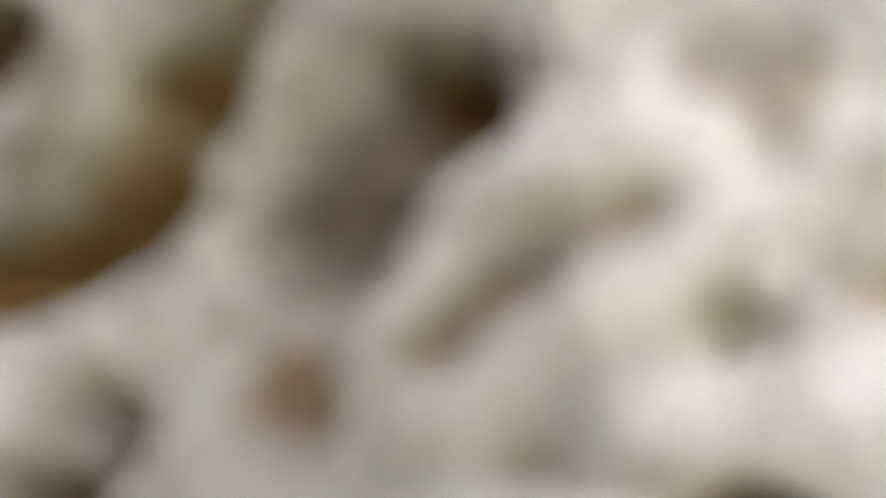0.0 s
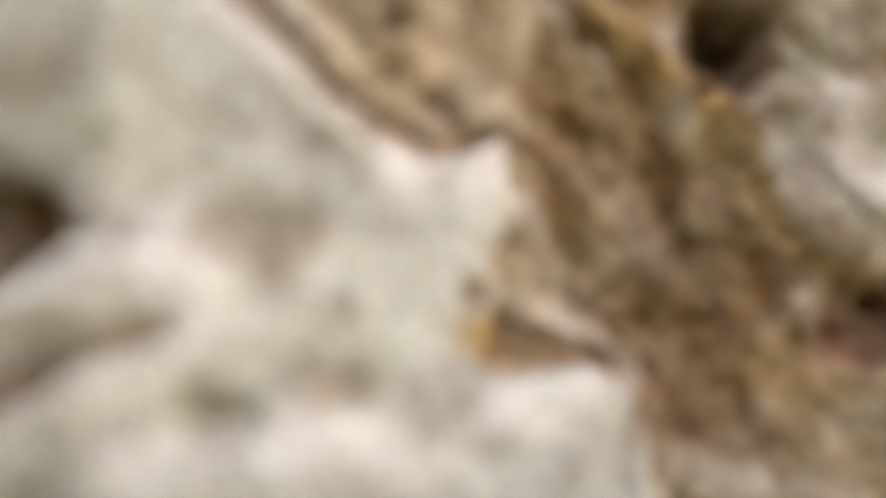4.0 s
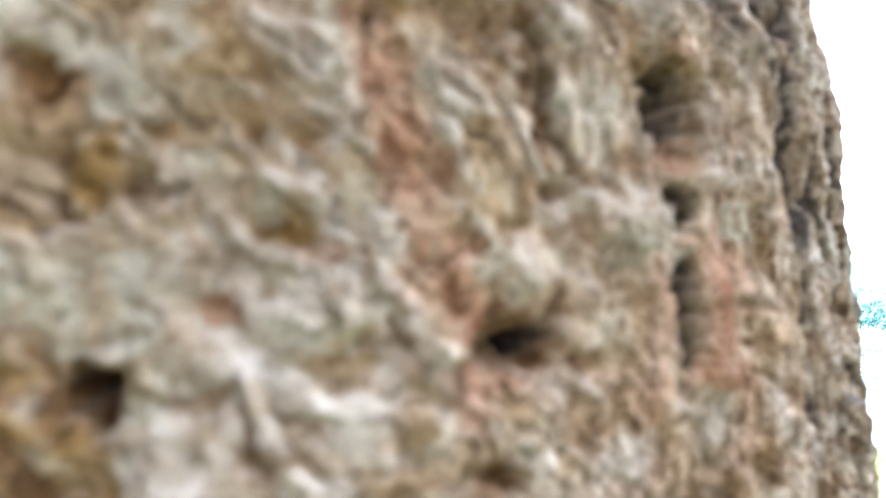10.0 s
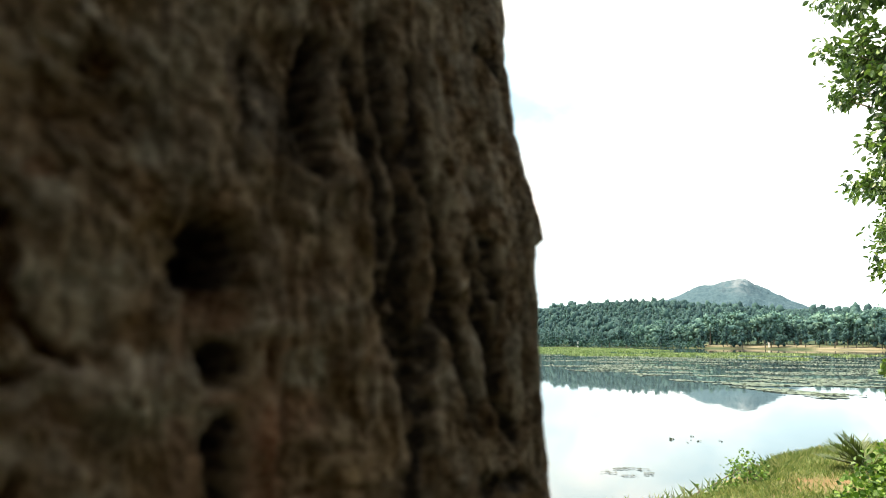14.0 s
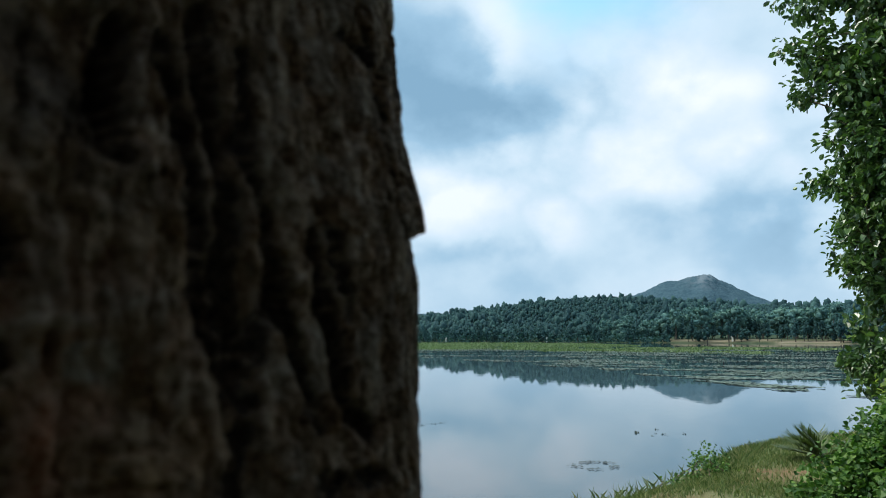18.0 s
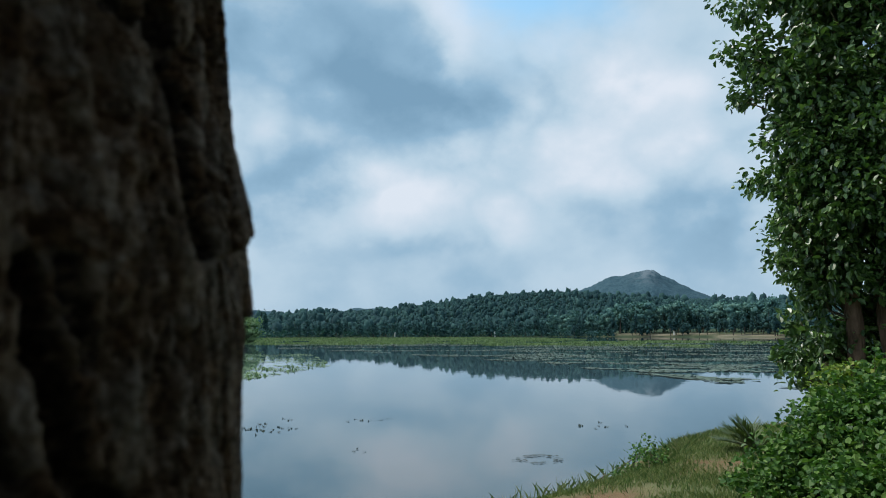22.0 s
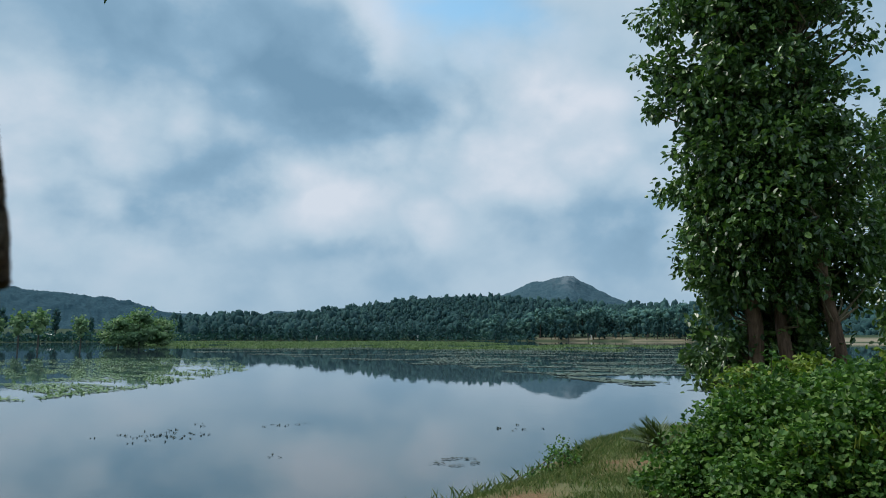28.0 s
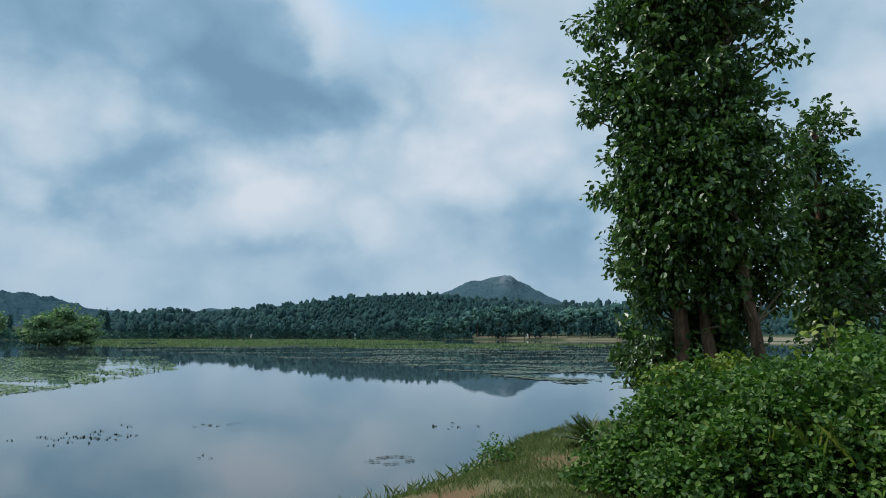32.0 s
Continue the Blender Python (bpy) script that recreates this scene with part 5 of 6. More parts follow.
bank_tree("tall tree with three slim brown trunks and dense dark green leaves",
          [[(13.24, 5.17, 0.55, 0.17), (13.22, 5.2, 2.0, 0.13), (13.15, 5.3, 4.5, 0.13), (13.0, 5.4, 8.5, 0.09), (12.9, 5.4, 12, 0.03)],
           [(13.45, 4.72, 0.55, 0.14), (13.45, 4.76, 2.0, 0.11), (13.4, 4.9, 5.5, 0.10), (13.3, 5.0, 10, 0.03)],
           [(13.85, 3.95, 0.6, 0.14), (13.72, 4.02, 2.3, 0.11), (13.6, 4.25, 4.2, 0.11), (13.55, 4.32, 6.7, 0.12), (13.5, 4.3, 9.0, 0.09), (13.4, 4.3, 12.5, 0.03)]],
          [(13.0, 5.6, 2.5, 0.5, 0.7), (13.5, 4.45, 3.1, 0.4, 0.5), (14.1, 5.1, 2.3, 0.7, 0.9), (12.9, 6.25, 5.3, 0.5, 0.7), (12.75, 4.7, 4.5, 0.75, 0.8), (12.9, 4.3, 5.6, 0.7, 0.9), (12.8, 5.2, 3.6, 0.7, 0.6), (13.0, 4.2, 4.0, 0.45, 0.5), (13.1, 5.65, 4.0, 0.92, 1.3), (13.0, 5.4, 5.6, 1.0, 1.2), (12.9, 5.4, 6.9, 0.95, 1.1), (13.1, 5.1, 8.8, 1.0, 1.3), (13.9, 4.9, 3.5, 0.9, 1.2), (13.2, 4.75, 5.3, 1.0, 1.4), (13.3, 4.75, 7.3, 0.9, 1.4),
           (13.3, 4.7, 9.2, 1.0, 1.4), (13.1, 4.9, 10.8, 1.3, 1.4), (13.6, 3.75, 9.0, 0.8, 0.8), (13.6, 4.0, 6.6, 0.6, 1.0), (13.7, 3.7, 5.6, 0.6, 0.7), (13.6, 3.9, 10.2, 0.6, 0.8), (13.7, 3.4, 7.9, 0.55, 0.35), (12.45, 6.55, 7.35, 0.55, 0.45), (12.6, 6.1, 7.5, 0.6, 0.5), (12.45, 6.5, 6.75, 0.5, 0.28), (12.6, 6.3, 8.7, 0.6, 0.5), (13.3, 5.95, 2.0, 0.6, 0.9), (14.2, 4.6, 2.2, 0.7, 0.9), (14.2, 4.1, 4.2, 0.8, 1.3)],
          1250, 50, 0.136, 101, group="trees on the bank")
bank_tree("younger leafy tree of dark green beside a taller one",
          [[(16.9, 3.6, 0.6, 0.16), (16.9, 3.55, 3.0, 0.12), (16.85, 3.5, 7.3, 0.03)]],
          [(16.9, 3.5, 6.6, 0.65, 0.9), (16.9, 3.5, 5.2, 0.85, 1.2), (16.9, 3.4, 3.6, 0.95, 1.2), (17.0, 2.7, 4.4, 0.5, 0.4), (17.1, 2.3, 4.9, 0.35, 0.25)],
          230, 48, 0.136, 131, group="trees on the bank")
bank_tree("low spreading dark green tree on the grassy bank",
          [[(15.8, 2.2, 0.7, 0.14), (15.8, 2.1, 2.0, 0.10), (15.8, 1.9, 3.8, 0.03)]],
          [(15.8, 2.4, 2.9, 1.0, 0.9), (15.9, 1.9, 3.3, 0.8, 0.7), (15.6, 2.9, 2.1, 0.9, 0.7), (15.9, 1.2, 4.3, 0.5, 0.35), (15.9, 0.9, 3.5, 0.5, 0.4)],
          80, 48, 0.136, 151, group="trees on the bank")


# ---- bushes, palm and grass on the bank ----
def bush(label, mounds, n_clumps, per, leaf, seed, mat=LEAF_BUSH, group="bushes on the bank"):
    rng = np.random.default_rng(seed)
    base = np.array((mounds[0][0], mounds[0][1], float(ground_height(np.array([mounds[0][0]]), np.array([mounds[0][1]]))[0])))
    ob = tagged(new("bush"), label, "bush", group)
    ob.location = base
    cs, outs, stems = [], [], []
    w = np.array([m[3] ** 2 for m in mounds])
    for k in rng.choice(len(mounds), n_clumps, p=w / w.sum()):
        x, y, z, r, rz = mounds[k]
        d = rng.normal(size=3)
        d[2] = abs(d[2]) - 0.25
        d /= np.linalg.norm(d)
        rad = rng.uniform(0.3, 1.0) ** 0.4 * rng.uniform(0.74, 1.20)
        c = np.array((x, y, z)) + d * (r, r, rz) * rad - base
        if rng.uniform() < 0.3:
            foot = np.array((x + rng.normal() * 0.25, y + rng.normal() * 0.25, base[2] - 0.05)) - base
            stems.append(tube([foot, foot * 0.5 + c * 0.5 + rng.normal(size=3) * 0.08, c], [0.014, 0.010, 0.004], 5, 0.1, int(k)))
        sp = rng.uniform(0.09, 0.20)
        tilt = rng.normal(size=2) * 0.35
        q = rng.normal(size=(per, 3)) * (sp, sp, sp * 0.22)
        q[:, 2] += q[:, 0] * tilt[0] + q[:, 1] * tilt[1] - 0.35 * np.hypot(q[:, 0], q[:, 1]) ** 2 / sp
        cs.append(c + q)
        outs.append(np.repeat([d * 0.6], per, 0))
    c = np.concatenate(cs)
    keep = c[:, 2] > 0.02
    vv, ff = leaves(c[keep], leaf, leaf * 0.86, rng, np.concatenate(outs)[keep], 0.25, 0.5)
    part("foliage", fast_mesh("foliage", vv, ff, mat), ob)
    for vv, ff in stems[:40]:
        part("stem", fast_mesh("stem", vv, ff, TWIG, True), ob)
    if stems[40:]:
        vv, ff = joined(stems[40:])
        tagged(part("twig", fast_mesh("twig", vv, ff, TWIG, True), ob), kind="stuff")
    return ob


bush("broad bright green leafy bush at the edge of the grass", [(8.9, 3.45, 0.9, 0.95, 0.85), (9.7, 3.5, 1.2, 0.95, 0.9), (8.6, 4.1, 0.65, 0.6, 0.55)], 412, 52, 0.066, 201)
bush("dense green bush with rounded leaves", [(8.6, 2.0, 1.05, 1.1, 1.0), (8.0, 2.6, 0.8, 0.85, 0.75), (9.4, 2.6, 1.3, 1.0, 0.85)], 475, 52, 0.066, 202)
bush("tall green bush with rounded leaves", [(8.8, 0.7, 1.15, 1.2, 1.15), (8.3, 1.3, 0.8, 0.9, 0.8), (9.6, 1.2, 1.5, 1.1, 0.85)], 475, 52, 0.066, 203)
bush("tangled green bush under the trees", [(11.3, 4.2, 1.0, 0.9, 0.65), (11.3, 2.8, 1.35, 1.0, 0.75), (11.2, 1.5, 1.7, 1.1, 0.8), (11.0, 0.4, 1.7, 1.1, 0.85)], 537, 52, 0.066, 204)
bush("sapling with yellow-green young leaves beside the bushes", [(10.5, 1.95, 2.45, 0.25, 0.2), (10.4, 2.6, 2.25, 0.15, 0.12)], 9, 6, 0.10, 205, LEAF_YOUNG, "")
bush("yellow-green young growth crowning the bushes under the trees", [(9.95, 3.95, 1.72, 0.45, 0.28), (10.3, 3.4, 1.9, 0.4, 0.25)], 42, 22, 0.075, 209, LEAF_YOUNG, "")
bush("small dark leafy shrub on the bank's edge", [(9.75, 7.0, 0.48, 0.17, 0.24), (10.0, 7.1, 0.42, 0.15, 0.16)], 30, 14, 0.05, 206, LEAF_BUSH, "")
bush("low creeping leafy weeds along the bank", [(9.4, 6.8, 0.33, 0.30, 0.10), (8.9, 6.7, 0.32, 0.3, 0.09), (8.4, 6.6, 0.32, 0.25, 0.07), (9.9, 7.0, 0.34, 0.3, 0.12)], 24, 14, 0.04, 207, LEAF_BUSH, "")
bush("leafy weed close to the old tree's foot", [(1.32, 4.8, 1.1, 0.3, 0.36)], 12, 8, 0.06, 208, LEAF_BUSH, "")


def palm_clump():
    rng = np.random.default_rng(77)
    at = (11.9, 6.35, float(ground_height(np.array([11.9]), np.array([6.35]))[0]))
    ob = tagged(new("palm_shrub"), "spiky dwarf palm with stiff narrow green blades", "palm")
    ob.location = at
    for k in range(22):
        b, rise = rng.uniform(0, 2 * math.pi), rng.uniform(0.25, 1.15)
        n = 34
        s = np.linspace(0, 1, 8)
        reach, high = 0.62 * math.cos(rise), 0.56 * math.sin(rise)
        rib = np.stack([reach * s * math.sin(b), reach * s * math.cos(b), high * s * (1.15 - 0.35 * s) + 0.03], 1)
        vv, ff = tube(rib, np.linspace(0.012, 0.003, 8), 5, 0, k)
        t = np.repeat(np.linspace(0.25, 1.0, n // 2), 2)
        c = np.stack([np.interp(t, s, rib[:, i]) for i in range(3)], 1)
        ahead = rib[-1] / np.linalg.norm(rib[-1])
        side = np.cross(ahead, (0, 0, 1.0))
        side /= np.linalg.norm(side)
        w = np.where(np.arange(n) % 2 == 0, 1.0, -1.0)[:, None]
        d = ahead * 0.8 + side * w * 0.6 + rng.normal(size=(n, 3)) * 0.08
        d /= np.linalg.norm(d, axis=1)[:, None]
        q = np.cross(d, (0, 0, 1.0))
        q /= np.linalg.norm(q, axis=1)[:, None]
        L = 0.26
        bv = np.stack([c - q * 0.011, c + q * 0.011, c + d * L * 0.6 + q * 0.010, c + d * L], 1).reshape(-1, 3)
        bf = np.arange(n)[:, None] * 4 + (0, 1, 2, 3)
        frond = part("frond", fast_mesh("frond", vv, ff, PALM, True), ob)
        tagged(part("blade", fast_mesh("blade", bv, bf, PALM), frond), kind="stuff")


palm_clump()


def blades(pos, height, rng, mat, name, label, category, wide=0.006):
    n = len(pos)
    b = rng.uniform(0, 2 * np.pi, n)
    lean = rng.uniform(0.05, 0.6, n)
    H = height * rng.uniform(0.5, 1.3, n)
    d = np.stack([np.sin(b) * lean, np.cos(b) * lean, np.ones(n)], 1)
    s = np.stack([np.cos(b), -np.sin(b), np.zeros(n)], 1) * wide
    c = np.asarray(pos)
    m = c + d * (H * 0.55)[:, None]
    t = c + d * H[:, None] + np.stack([np.sin(b), np.cos(b), -0.4 * np.ones(n)], 1) * (H * lean * 0.5)[:, None]
    v = np.stack([c - s, c + s, m + s * 0.8, t, m - s * 0.8], 1).reshape(-1, 3)
    f = np.arange(n)[:, None] * 5 + (0, 1, 2, 3, 4)
    return tagged(part(name, fast_mesh(name, v, f, mat)), label, category, kind="stuff")


def build_grass():
    rng = np.random.default_rng(9)
    x, y = rng.uniform(4.0, 18, 150000), rng.uniform(1.5, 9.2, 150000)
    d = shore_side(x, y)
    bare = 1.1 * np.exp(-(((x - 7.1) / 0.75) ** 2 + ((y - 5.75) / 0.5) ** 2)) + 0.7 * np.exp(-(((x - 10.3) / 1.6) ** 2 + ((y - 6.1) / 0.5) ** 2))
    k = (d > -0.05) & (d < 4.0) & (rng.uniform(size=x.size) < np.clip(fbm2(x * 1.1, y * 1.1, 91, 3) * 1.8 - 0.15 - bare * 0.9, 0.03, 1)) & (y > 0.18 * x + 1.5)
    x, y, d = x[k], y[k], d[k]
    z = ground_height(x, y)
    tall = np.where((d < 0.5) & (x > 10.5), 0.17, 0.075)
    blades(np.stack([x, y, z], 1), tall, rng, BLADE, "grass", "short green and straw-coloured grass on the bank", "grass")
    n = 900
    i = rng.integers(0, len(SHORE) - 1, n)
    t = rng.uniform(size=n)[:, None]
    p = SHORE[i] * (1 - t) + SHORE[np.minimum(i + 1, len(SHORE) - 1)] * t + rng.normal(size=(n, 2)) * 0.22
    q = (p[:, 0] > 6) & (p[:, 0] < 18)
    p = p[q]
    blades(np.concatenate([p, ground_height(p[:, 0], p[:, 1])[:, None]], 1), 0.2, rng, BLADE, "grass", "tall thin grass stalks at the water's edge", "grass", 0.004)


build_grass()


def build_bush_grass():
    rng = np.random.default_rng(15)
    c = np.concatenate([np.array((x, y, z)) + rng.normal(size=(60, 3)) * (0.16, 0.16, 0.05) for x, y, z in ((8.0, 2.5, 1.0), (7.9, 2.05, 1.05), (8.05, 1.5, 1.15))])
    blades(c, 0.42, rng, LEAF_YOUNG, "grass", "long arching green grass growing up through the bushes", "grass", 0.009)


build_bush_grass()


# ---- plants on the water ----
def pads(pos, radius, rng, mat, label):
    n, k = len(pos), 9
    a = np.linspace(0.25, 2 * np.pi - 0.25, k)
    turn, r = rng.uniform(0, 2 * np.pi, n), radius * rng.uniform(0.5, 1.3, n)
    tilt = rng.normal(size=(n, 2)) * 0.10
    ang = a[None] + turn[:, None]
    dx, dy = np.cos(ang) * r[:, None], np.sin(ang) * r[:, None]
    z = 0.012 + np.abs(dx * tilt[:, :1] + dy * tilt[:, 1:]) + rng.uniform(0, 0.008, (n, 1))
    v = np.stack([pos[:, :1] + dx, pos[:, 1:2] + dy, z], 2)
    f = np.arange(n)[:, None] * k + np.arange(k)
    return tagged(part("water_lilies", fast_mesh("water_lilies", v.reshape(-1, 3), f, mat)), label, "water lilies", kind="stuff")


def fan(n, az0, az1, r0, r1, rng):
    """Random points between two bearings and two distances, denser near."""
    az, r = np.radians(rng.uniform(az0, az1, n)), r0 * (r1 / r0) ** rng.uniform(size=n)
    return np.stack([r * np.sin(az), r * np.cos(az)], 1)


def build_water_plants():
    rng = np.random.default_rng(21)
    p = fan(34000, 2, 30, 26, 80, rng)
    r, az = np.hypot(*p.T), np.degrees(np.arctan2(*p.T))
    lim = np.interp(az, [2, 14, 20, 25, 30], [27, 30, 34, 42, 55])
    k = (fbm2(p[:, 0] * 0.8, p[:, 1] * 0.22, 5, 5, 0.62) > 0.48) & (r > lim) & (az < 29 - 0.06 * (r - 40))
    pads(p[k], 0.085, rng, PAD, "pale green floating pads drifting in rafts near the islet")
    q = p[k][(r[k] < 1.25 * lim[k]) & (rng.uniform(size=k.sum()) < 0.12)]
    blades(np.concatenate([q, np.full((len(q), 1), -0.02)], 1), 0.16, rng, PAD, "water_weeds", "small green tufts standing along the edge of the lily rafts", "water weeds", 0.05)
    p = fan(78000, 24, 72, 30, 150, rng)
    r, az = np.hypot(*p.T), np.degrees(np.arctan2(*p.T))
    lim = np.interp(az, [24, 30, 40, 50, 58, 64, 72], [105, 85, 62, 45, 36, 33, 33])
    k = (fbm2(az * 0.2, np.log(r) * 20, 6, 5, 0.6) > np.interp(r / lim, [1, 1.25, 2], [0.62, 0.56, 0.50])) & (r > lim)
    pads(p[k], 0.16, rng, PAD_DULL, "dull green floating leaves in streaks across the water")
    spots = []
    for x, y, n, s in ((7.32, 16.49, 26, 0.42), (10.19, 16.78, 6, 0.3), (7.59, 12.59, 3, 0.15), (14.31, 11.88, 9, 0.5), (6.4, 17.3, 6, 0.5), (8.1, 17.6, 6, 0.5)):
        spots.append(np.array((x, y)) + rng.normal(size=(n, 2)) * (s, s * 0.8))
    spots = np.concatenate(spots)
    pads(spots, 0.035, rng, PAD_DARK, "few small dark leaves floating on open water")
    tufts = np.repeat(spots, 2, 0) + rng.normal(size=(2 * len(spots), 2)) * 0.05
    blades(np.concatenate([tufts, np.full((len(tufts), 1), -0.02)], 1), 0.06, rng, PAD_DARK, "water_weeds", "dark little leaf tips standing out of open water", "water weeds", 0.022)
    th = rng.uniform(0, 2 * np.pi, 170)
    ring = np.stack([9.84 + 0.42 * np.cos(th), 9.52 + 0.34 * np.sin(th)], 1) + rng.normal(size=(170, 2)) * 0.06
    ring = ring[fbm2(th * 1.5, th * 0 + 3, 9, 2) > 0.42]
    pads(ring, 0.024, rng, PAD_DARK, "ring of dark waterweed on the surface")
    # green marsh before the far bank
    p = fan(90000, 19, 66, 105, 300, rng)
    r, az = np.hypot(*p.T), np.degrees(np.arctan2(*p.T))
    k = (fbm2(az * 0.16, r * 0.06, 7, 4) > 0.48) & (r > np.interp(az, [19, 30, 45, 58, 66], [150, 140, 125, 120, 200])) & (r < np.interp(az, [19, 44, 50, 66], [300, 300, 190, 170]))
    p = p[k]
    blades(np.concatenate([p, np.full((len(p), 1), -0.02)], 1), 0.28, rng, MARSH, "marsh_plants", "bright green marsh plants standing in shallow water", "marsh plants", 0.16)


build_water_plants()


# ---- islet and the far wood ----
def lumps(centres, radii, rng, side=4):
    """Uneven rounded clumps of foliage, 6 * (side - 1) ** 2 quads each."""
    g = np.linspace(-1, 1, side)
    A, B = np.meshgrid(g, g)
    a, b, one = A.ravel(), B.ravel(), np.ones(side * side)
    ball = np.concatenate([np.stack(p, 1) for p in ((a, b, one), (b, a, -one), (one, a, b), (-one, b, a), (b, one, a), (a, -one, b))])
    ball /= np.linalg.norm(ball, axis=1)[:, None]
    key, back = np.unique(np.round(ball, 4), axis=0, return_inverse=True)
    back = back.ravel()
    f = np.concatenate([grid_faces(side, side) + side * side * k for k in range(6)])
    f, m, n = back[f], len(key), len(centres)
    wob = 1 + 0.22 * rng.normal(size=(n, m, 1))
    v = np.asarray(centres)[:, None] + key[None] * wob * np.asarray(radii)[:, None]
    return v.reshape(-1, 3), (f[None] + np.arange(n)[:, None, None] * m).reshape(-1, 4)


def far_tree_mesh(seed, high, wide, n, leaf, mat, low=0.25):
    rng = np.random.default_rng(seed)
    vv, ff = tube([(0, 0, -0.3), (0.05 * high * rng.normal() * 0.3, 0, high * 0.45), (0.1, 0.05, high * 0.85)], [high * 0.022, high * 0.016, high * 0.006], 7, 0.1, seed)
    trunk = fast_mesh("trunk", vv, ff, FAR_BARK, True)
    m = 16
    c = rng.normal(size=(m, 3))
    c /= np.linalg.norm(c, axis=1)[:, None]
    c = c * rng.uniform(0.35, 1, (m, 1)) * (wide * 0.42, wide * 0.42, high * (1 - low) * 0.42) + (0, 0, high * (0.5 + low / 2))
    q = c[rng.integers(0, m, n)] + rng.normal(size=(n, 3)) * (wide * 0.12, wide * 0.12, high * 0.06)
    q[:, 2] = np.clip(q[:, 2], 0.1 * high, high * 1.02)
    vv, ff = leaves(q, leaf, leaf * 0.75, rng, None, 0.0, 0.5)
    core = lumps(c * (0.9, 0.9, 0.97), np.tile((wide * 0.16, wide * 0.16, high * 0.085), (m, 1)), rng)
    vv, ff = joined([core, (vv, ff)])
    return trunk, fast_mesh("crown", vv, ff, mat, True)


def far_tree(meshes, label, x, y, turn, size, group, sink=0.05):
    ob = tagged(new("tree"), label, "tree", group)
    part("trunk", meshes[0], ob)
    part("crown", meshes[1], ob)
    z = max(0.05, float(ground_height(np.array([x]), np.array([y]))[0]))
    ob.matrix_basis = pose(x, y, z - sink, 0, 0, turn) @ Matrix.Diagonal((size, size, size, 1))
    return ob


def polar(az, r):
    return r * math.sin(radians(az)), r * math.cos(radians(az))


def build_far_trees():
    rng = np.random.default_rng(55)
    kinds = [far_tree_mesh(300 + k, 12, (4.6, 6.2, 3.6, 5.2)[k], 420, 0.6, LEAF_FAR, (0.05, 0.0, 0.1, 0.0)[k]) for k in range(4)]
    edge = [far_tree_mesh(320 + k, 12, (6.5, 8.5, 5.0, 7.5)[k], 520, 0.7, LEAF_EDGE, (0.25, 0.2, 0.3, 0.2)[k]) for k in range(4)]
    for k in range(30):
        az = 46 + 21 * k / 30 + rng.uniform(-0.35, 0.35)
        size = rng.uniform(0.8, 1.35) * np.interp(az, [46, 52, 66], [0.75, 1.05, 1.1])
        far_tree(edge[rng.integers(4)], "paler green tree with a bare stem at the far water's edge", *polar(az, far_shore(az) + 17 + 14 * rng.uniform()), rng.uniform(0, 360), size, "trees on the far bank")
    for k in range(200):
        az = 24 + 44 * k / 200 + rng.uniform(-0.3, 0.3)
        r = far_shore(az) + 3 + 45 * rng.uniform() ** 1.5
        size = rng.uniform(0.5, 0.95) * np.interp(az, [25, 34, 50, 66], [0.8, 0.75, 0.95, 1.15])
        far_tree(kinds[rng.integers(4)], "round-headed green tree on the far bank", *polar(az, r), rng.uniform(0, 360), size, "trees on the far bank")
    for k in range(26):
        az = -12 + 36 * k / 26 + rng.uniform(-0.5, 0.5)
        far_tree(kinds[rng.integers(4)], "round-headed green tree on the far bank", *polar(az, 300 + rng.uniform(0, 60)), rng.uniform(0, 360), rng.uniform(0.7, 1.1), "trees on the far bank")
    # scrub along the far water's edge
    n = 13000
    az = rng.uniform(-6, 70, n)
    r = far_shore(az) + 1 + 22 * rng.uniform(size=n)
    hgt = 1.2 + 3.2 * fbm2(az * 2.0, r * 0.1, 17, 3)
    x, y = r * np.sin(np.radians(az)), r * np.cos(np.radians(az))
    c = np.stack([x, y, np.maximum(ground_height(x, y), 0) + rng.uniform(0, 1, n) * hgt], 1)
    k = ~((az > 51) & (az < 63) & (r < far_shore(az) + 21))
    vv, ff = leaves(c[k], 1.1, 0.8, rng, None, 0.0, 0.5)
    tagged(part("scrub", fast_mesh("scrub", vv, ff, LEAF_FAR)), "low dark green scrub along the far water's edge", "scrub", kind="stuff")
    isle = [far_tree_mesh(330 + k, 7.6, 8.0, 1700, 0.45, LEAF_ISLE, 0.0) for k in range(2)]
    for az, r, s in ((18.6, 150, 0.95), (20.0, 152, 1.15), (21.3, 156, 0.95), (19.4, 158, 1.0)):
        far_tree(isle[0 if s > 1 else 1], "low rounded bushy tree on a grassy islet", *polar(az, r), az * 40, s, "islet trees", 0.9)
    slim = far_tree_mesh(350, 7.0, 3.2, 420, 0.55, LEAF_ISLE, 0.3)
    for az, r, s in ((16.1, 150, 0.95), (12.2, 165, 1.15), (10.8, 168, 1.0), (8.8, 160, 1.2), (13.4, 172, 1.25)):
        far_tree(slim, "slim tree standing in the shallows", *polar(az, r), az * 60, s, "islet trees")
    # the wood that covers the slopes
    n = 10000
    az = rng.uniform(22, 76, n)
    t = rng.uniform(0.0, 0.62, n)
    r = 395 + 300 * t
    el = np.interp(az, [22, 26, 32, 36, 40, 43.5, 47.5, 52, 56, 60, 66, 76], [0.9, 1.25, 1.5, 2.0, 2.55, 2.95, 3.0, 2.55, 2.2, 2.0, 2.1, 1.5])
    top = 575 * np.tan(np.radians(el)) + 2.4
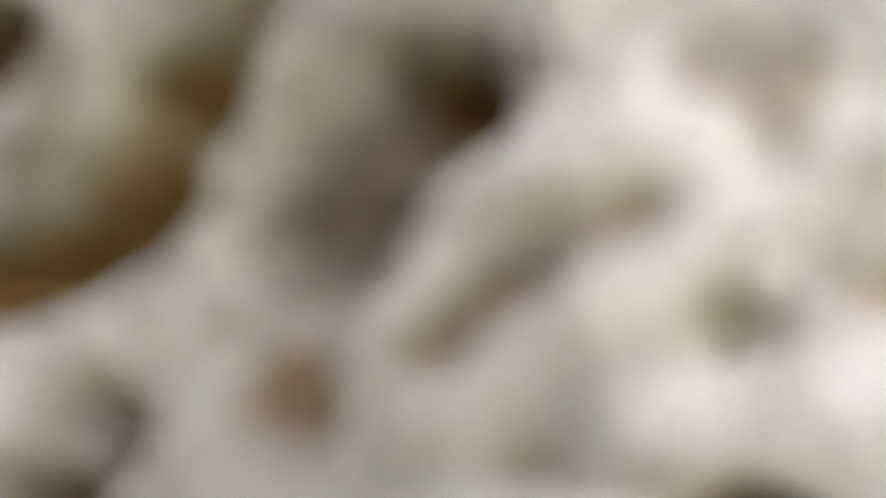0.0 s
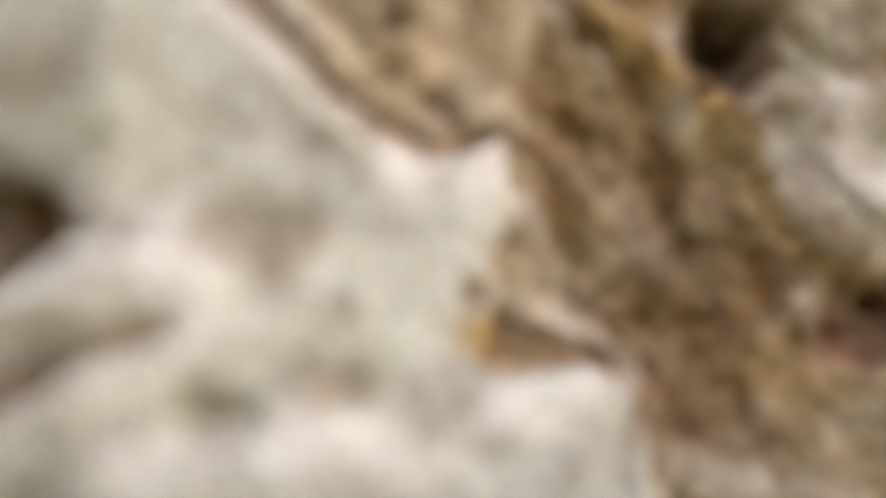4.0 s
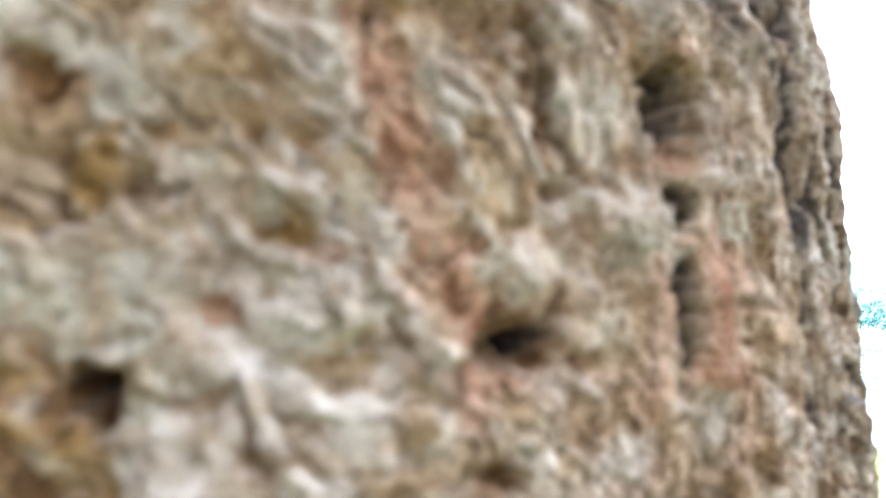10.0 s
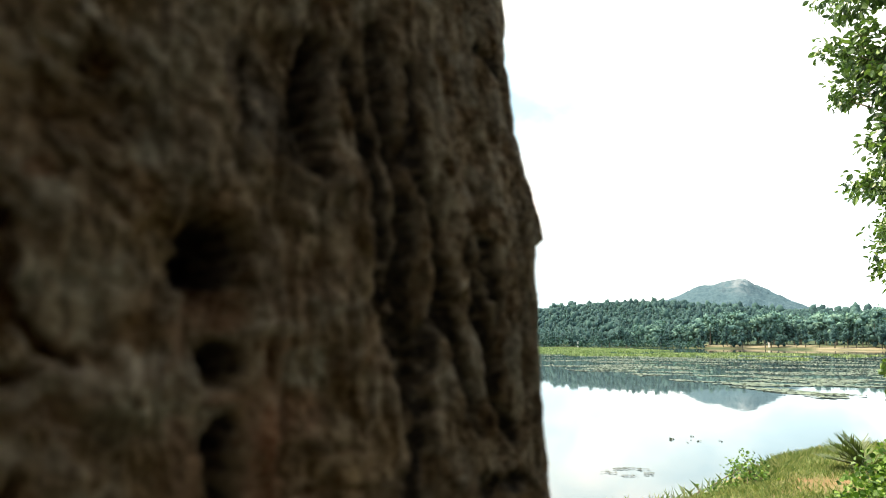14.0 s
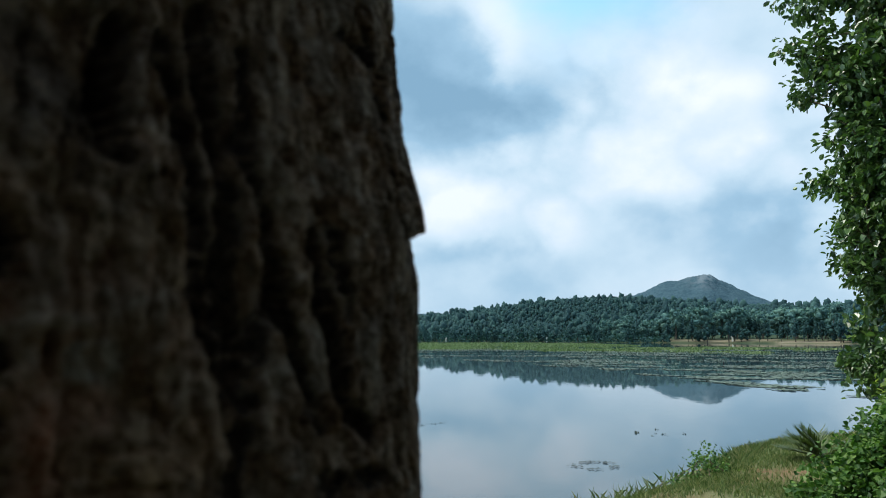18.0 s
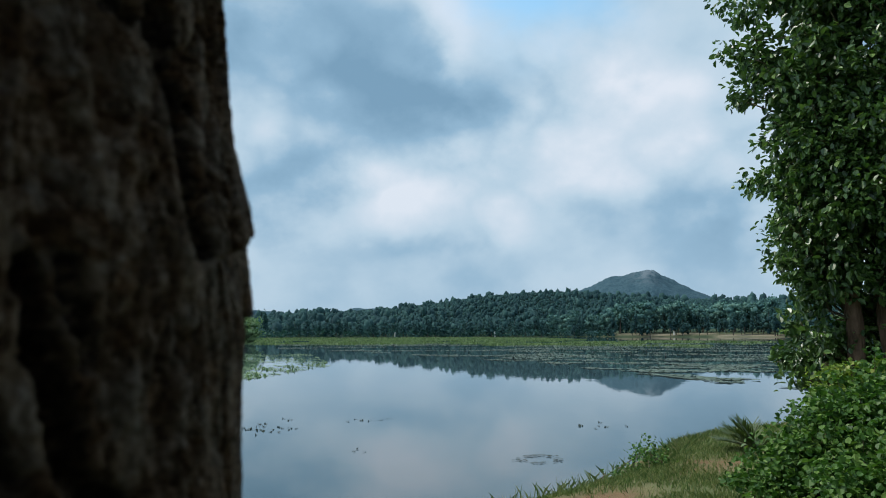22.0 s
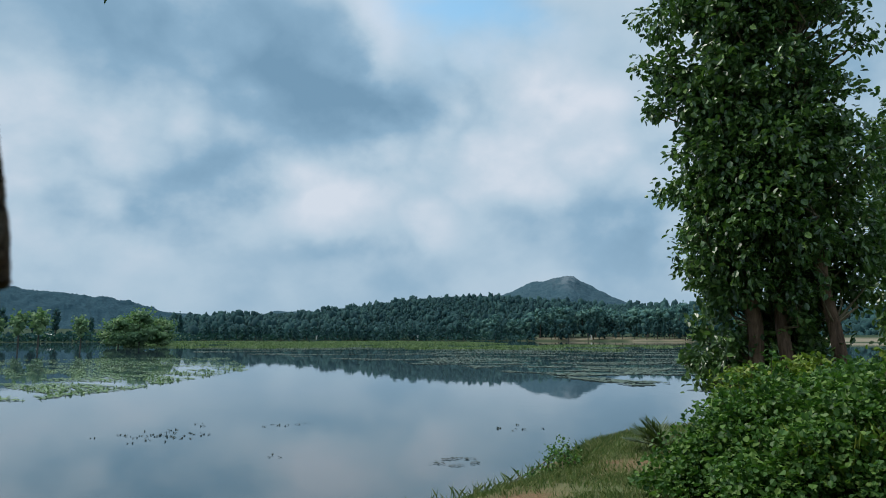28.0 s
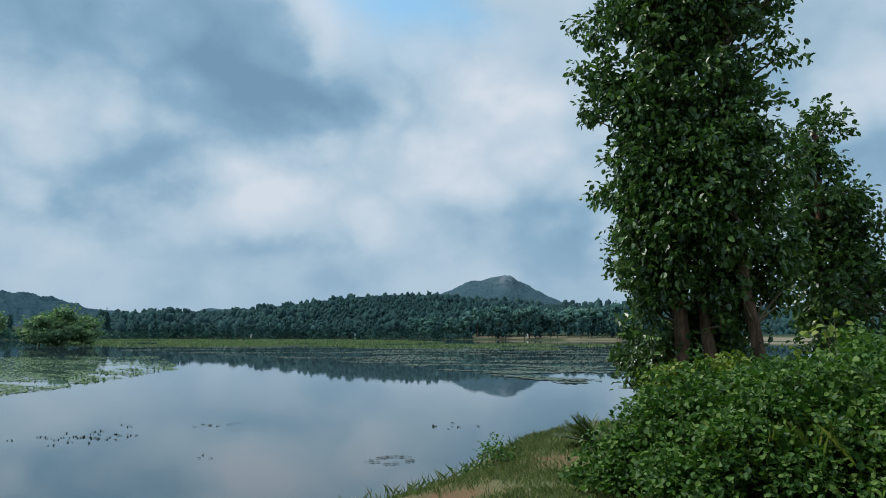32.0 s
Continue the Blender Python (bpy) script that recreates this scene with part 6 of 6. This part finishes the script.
    z = top * np.sin(np.clip(t / 0.6, 0, 1) * np.pi / 2) ** 0.9 - 1.5
    high = rng.uniform(2.6, 5.6, n) * (1 + 0.7 * (rng.uniform(size=n) < 0.06)) * np.interp(az, [22, 30, 45, 60], [1.1, 1.0, 0.75, 1.1])
    m = 16
    q = rng.normal(size=(n, m, 3))
    q /= np.linalg.norm(q, axis=2)[:, :, None]
    q = q * rng.uniform(0.4, 1, (n, m, 1)) * (high[:, None] * 0.33)[:, :, None] * (0.85, 0.85, 1.35)
    c = np.stack([r * np.sin(np.radians(az)), r * np.cos(np.radians(az)), z + high * 0.5], 1)
    core = lumps(c, high[:, None] * (0.26, 0.26, 0.40), rng, 3)
    vv, ff = joined([core, leaves((c[:, None] + q).reshape(-1, 3), 0.75, 0.55, rng, None, 0.0, 0.5)])
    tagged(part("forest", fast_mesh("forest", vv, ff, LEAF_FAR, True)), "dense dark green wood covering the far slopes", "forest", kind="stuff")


build_far_trees()


# ---- small white things on the far bank ----
def box_mesh(name, w, d, h, mat, bevel=0.02):
    bm = bmesh.new()
    bmesh.ops.create_cube(bm, size=1.0)
    bmesh.ops.scale(bm, vec=(w, d, h), verts=bm.verts)
    bmesh.ops.translate(bm, vec=(0, 0, h / 2), verts=bm.verts)
    bmesh.ops.bevel(bm, geom=bm.edges[:], offset=bevel, segments=1, affect="EDGES")
    me = bpy.data.meshes.new(name)
    bm.to_mesh(me)
    bm.free()
    me.materials.append(mat)
    return me


def marker_post(az, off):
    x, y = polar(az, float(far_shore(az)) + off)
    ob = tagged(new("marker_post"), "white painted marker post at the far water's edge", "post", "posts on the far bank")
    ob.location = (x, y, max(0.0, float(ground_height(np.array([x]), np.array([y]))[0])) - 0.05)
    part("shaft", box_mesh("shaft", 0.5, 0.5, 2.2, WHITE_PAINT), ob)
    part("cap", box_mesh("cap", 0.7, 0.7, 0.2, WHITE_PAINT), ob, "", (0, 0, 2.2))


def shelter(az, dist):
    x, y = polar(az, dist)
    ob = tagged(new("shelter"), "small open shelter with a pale low-pitched roof", "shelter")
    ob.matrix_basis = pose(x, y, max(0.0, float(ground_height(np.array([x]), np.array([y]))[0])) - 0.05, 0, 0, -az)
    for sx in (-2.2, 2.2):
        for sy in (-1.2, 1.2):
            part("post", box_mesh("post", 0.16, 0.16, 2.1, FAR_BARK), ob, "", (sx, sy, 0))
    for side in (-1, 1):
        slope = part("roof_panel", box_mesh("roof_panel", 5.4, 1.9, 0.08, WHITE_PAINT), ob)
        slope.matrix_basis = pose(0, side * 0.85, 2.25, -side * 17, 0, 0)


marker_post(33.2, 6)
marker_post(41.4, 3)
marker_post(55.5, 8)
shelter(13.8, 285)


# ---- unseen scrub added behind to shade the trunk ----
def build_shade_screen():
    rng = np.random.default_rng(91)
    # leaf counts by bearing set how much light reaches the bark
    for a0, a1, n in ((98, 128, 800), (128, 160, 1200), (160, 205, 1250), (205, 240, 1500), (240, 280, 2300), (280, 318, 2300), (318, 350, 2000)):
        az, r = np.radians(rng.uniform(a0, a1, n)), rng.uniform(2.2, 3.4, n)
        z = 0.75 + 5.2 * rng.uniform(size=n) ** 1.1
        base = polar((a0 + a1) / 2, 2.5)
        ob = tagged(new("shrub"), "tall dense dark green shrub, unseen, added to shade the old trunk", "shrub", "shrubs behind the old tree")
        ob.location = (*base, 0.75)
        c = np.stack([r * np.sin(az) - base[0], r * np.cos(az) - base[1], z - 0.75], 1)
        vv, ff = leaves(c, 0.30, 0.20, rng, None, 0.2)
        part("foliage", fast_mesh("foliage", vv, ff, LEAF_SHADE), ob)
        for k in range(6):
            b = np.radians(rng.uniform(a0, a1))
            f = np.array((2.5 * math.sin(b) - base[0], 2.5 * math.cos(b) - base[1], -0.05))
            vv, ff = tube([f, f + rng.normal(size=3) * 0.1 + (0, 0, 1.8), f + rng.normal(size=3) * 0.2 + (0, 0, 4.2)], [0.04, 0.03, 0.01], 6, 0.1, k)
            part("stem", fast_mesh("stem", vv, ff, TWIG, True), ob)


build_shade_screen()
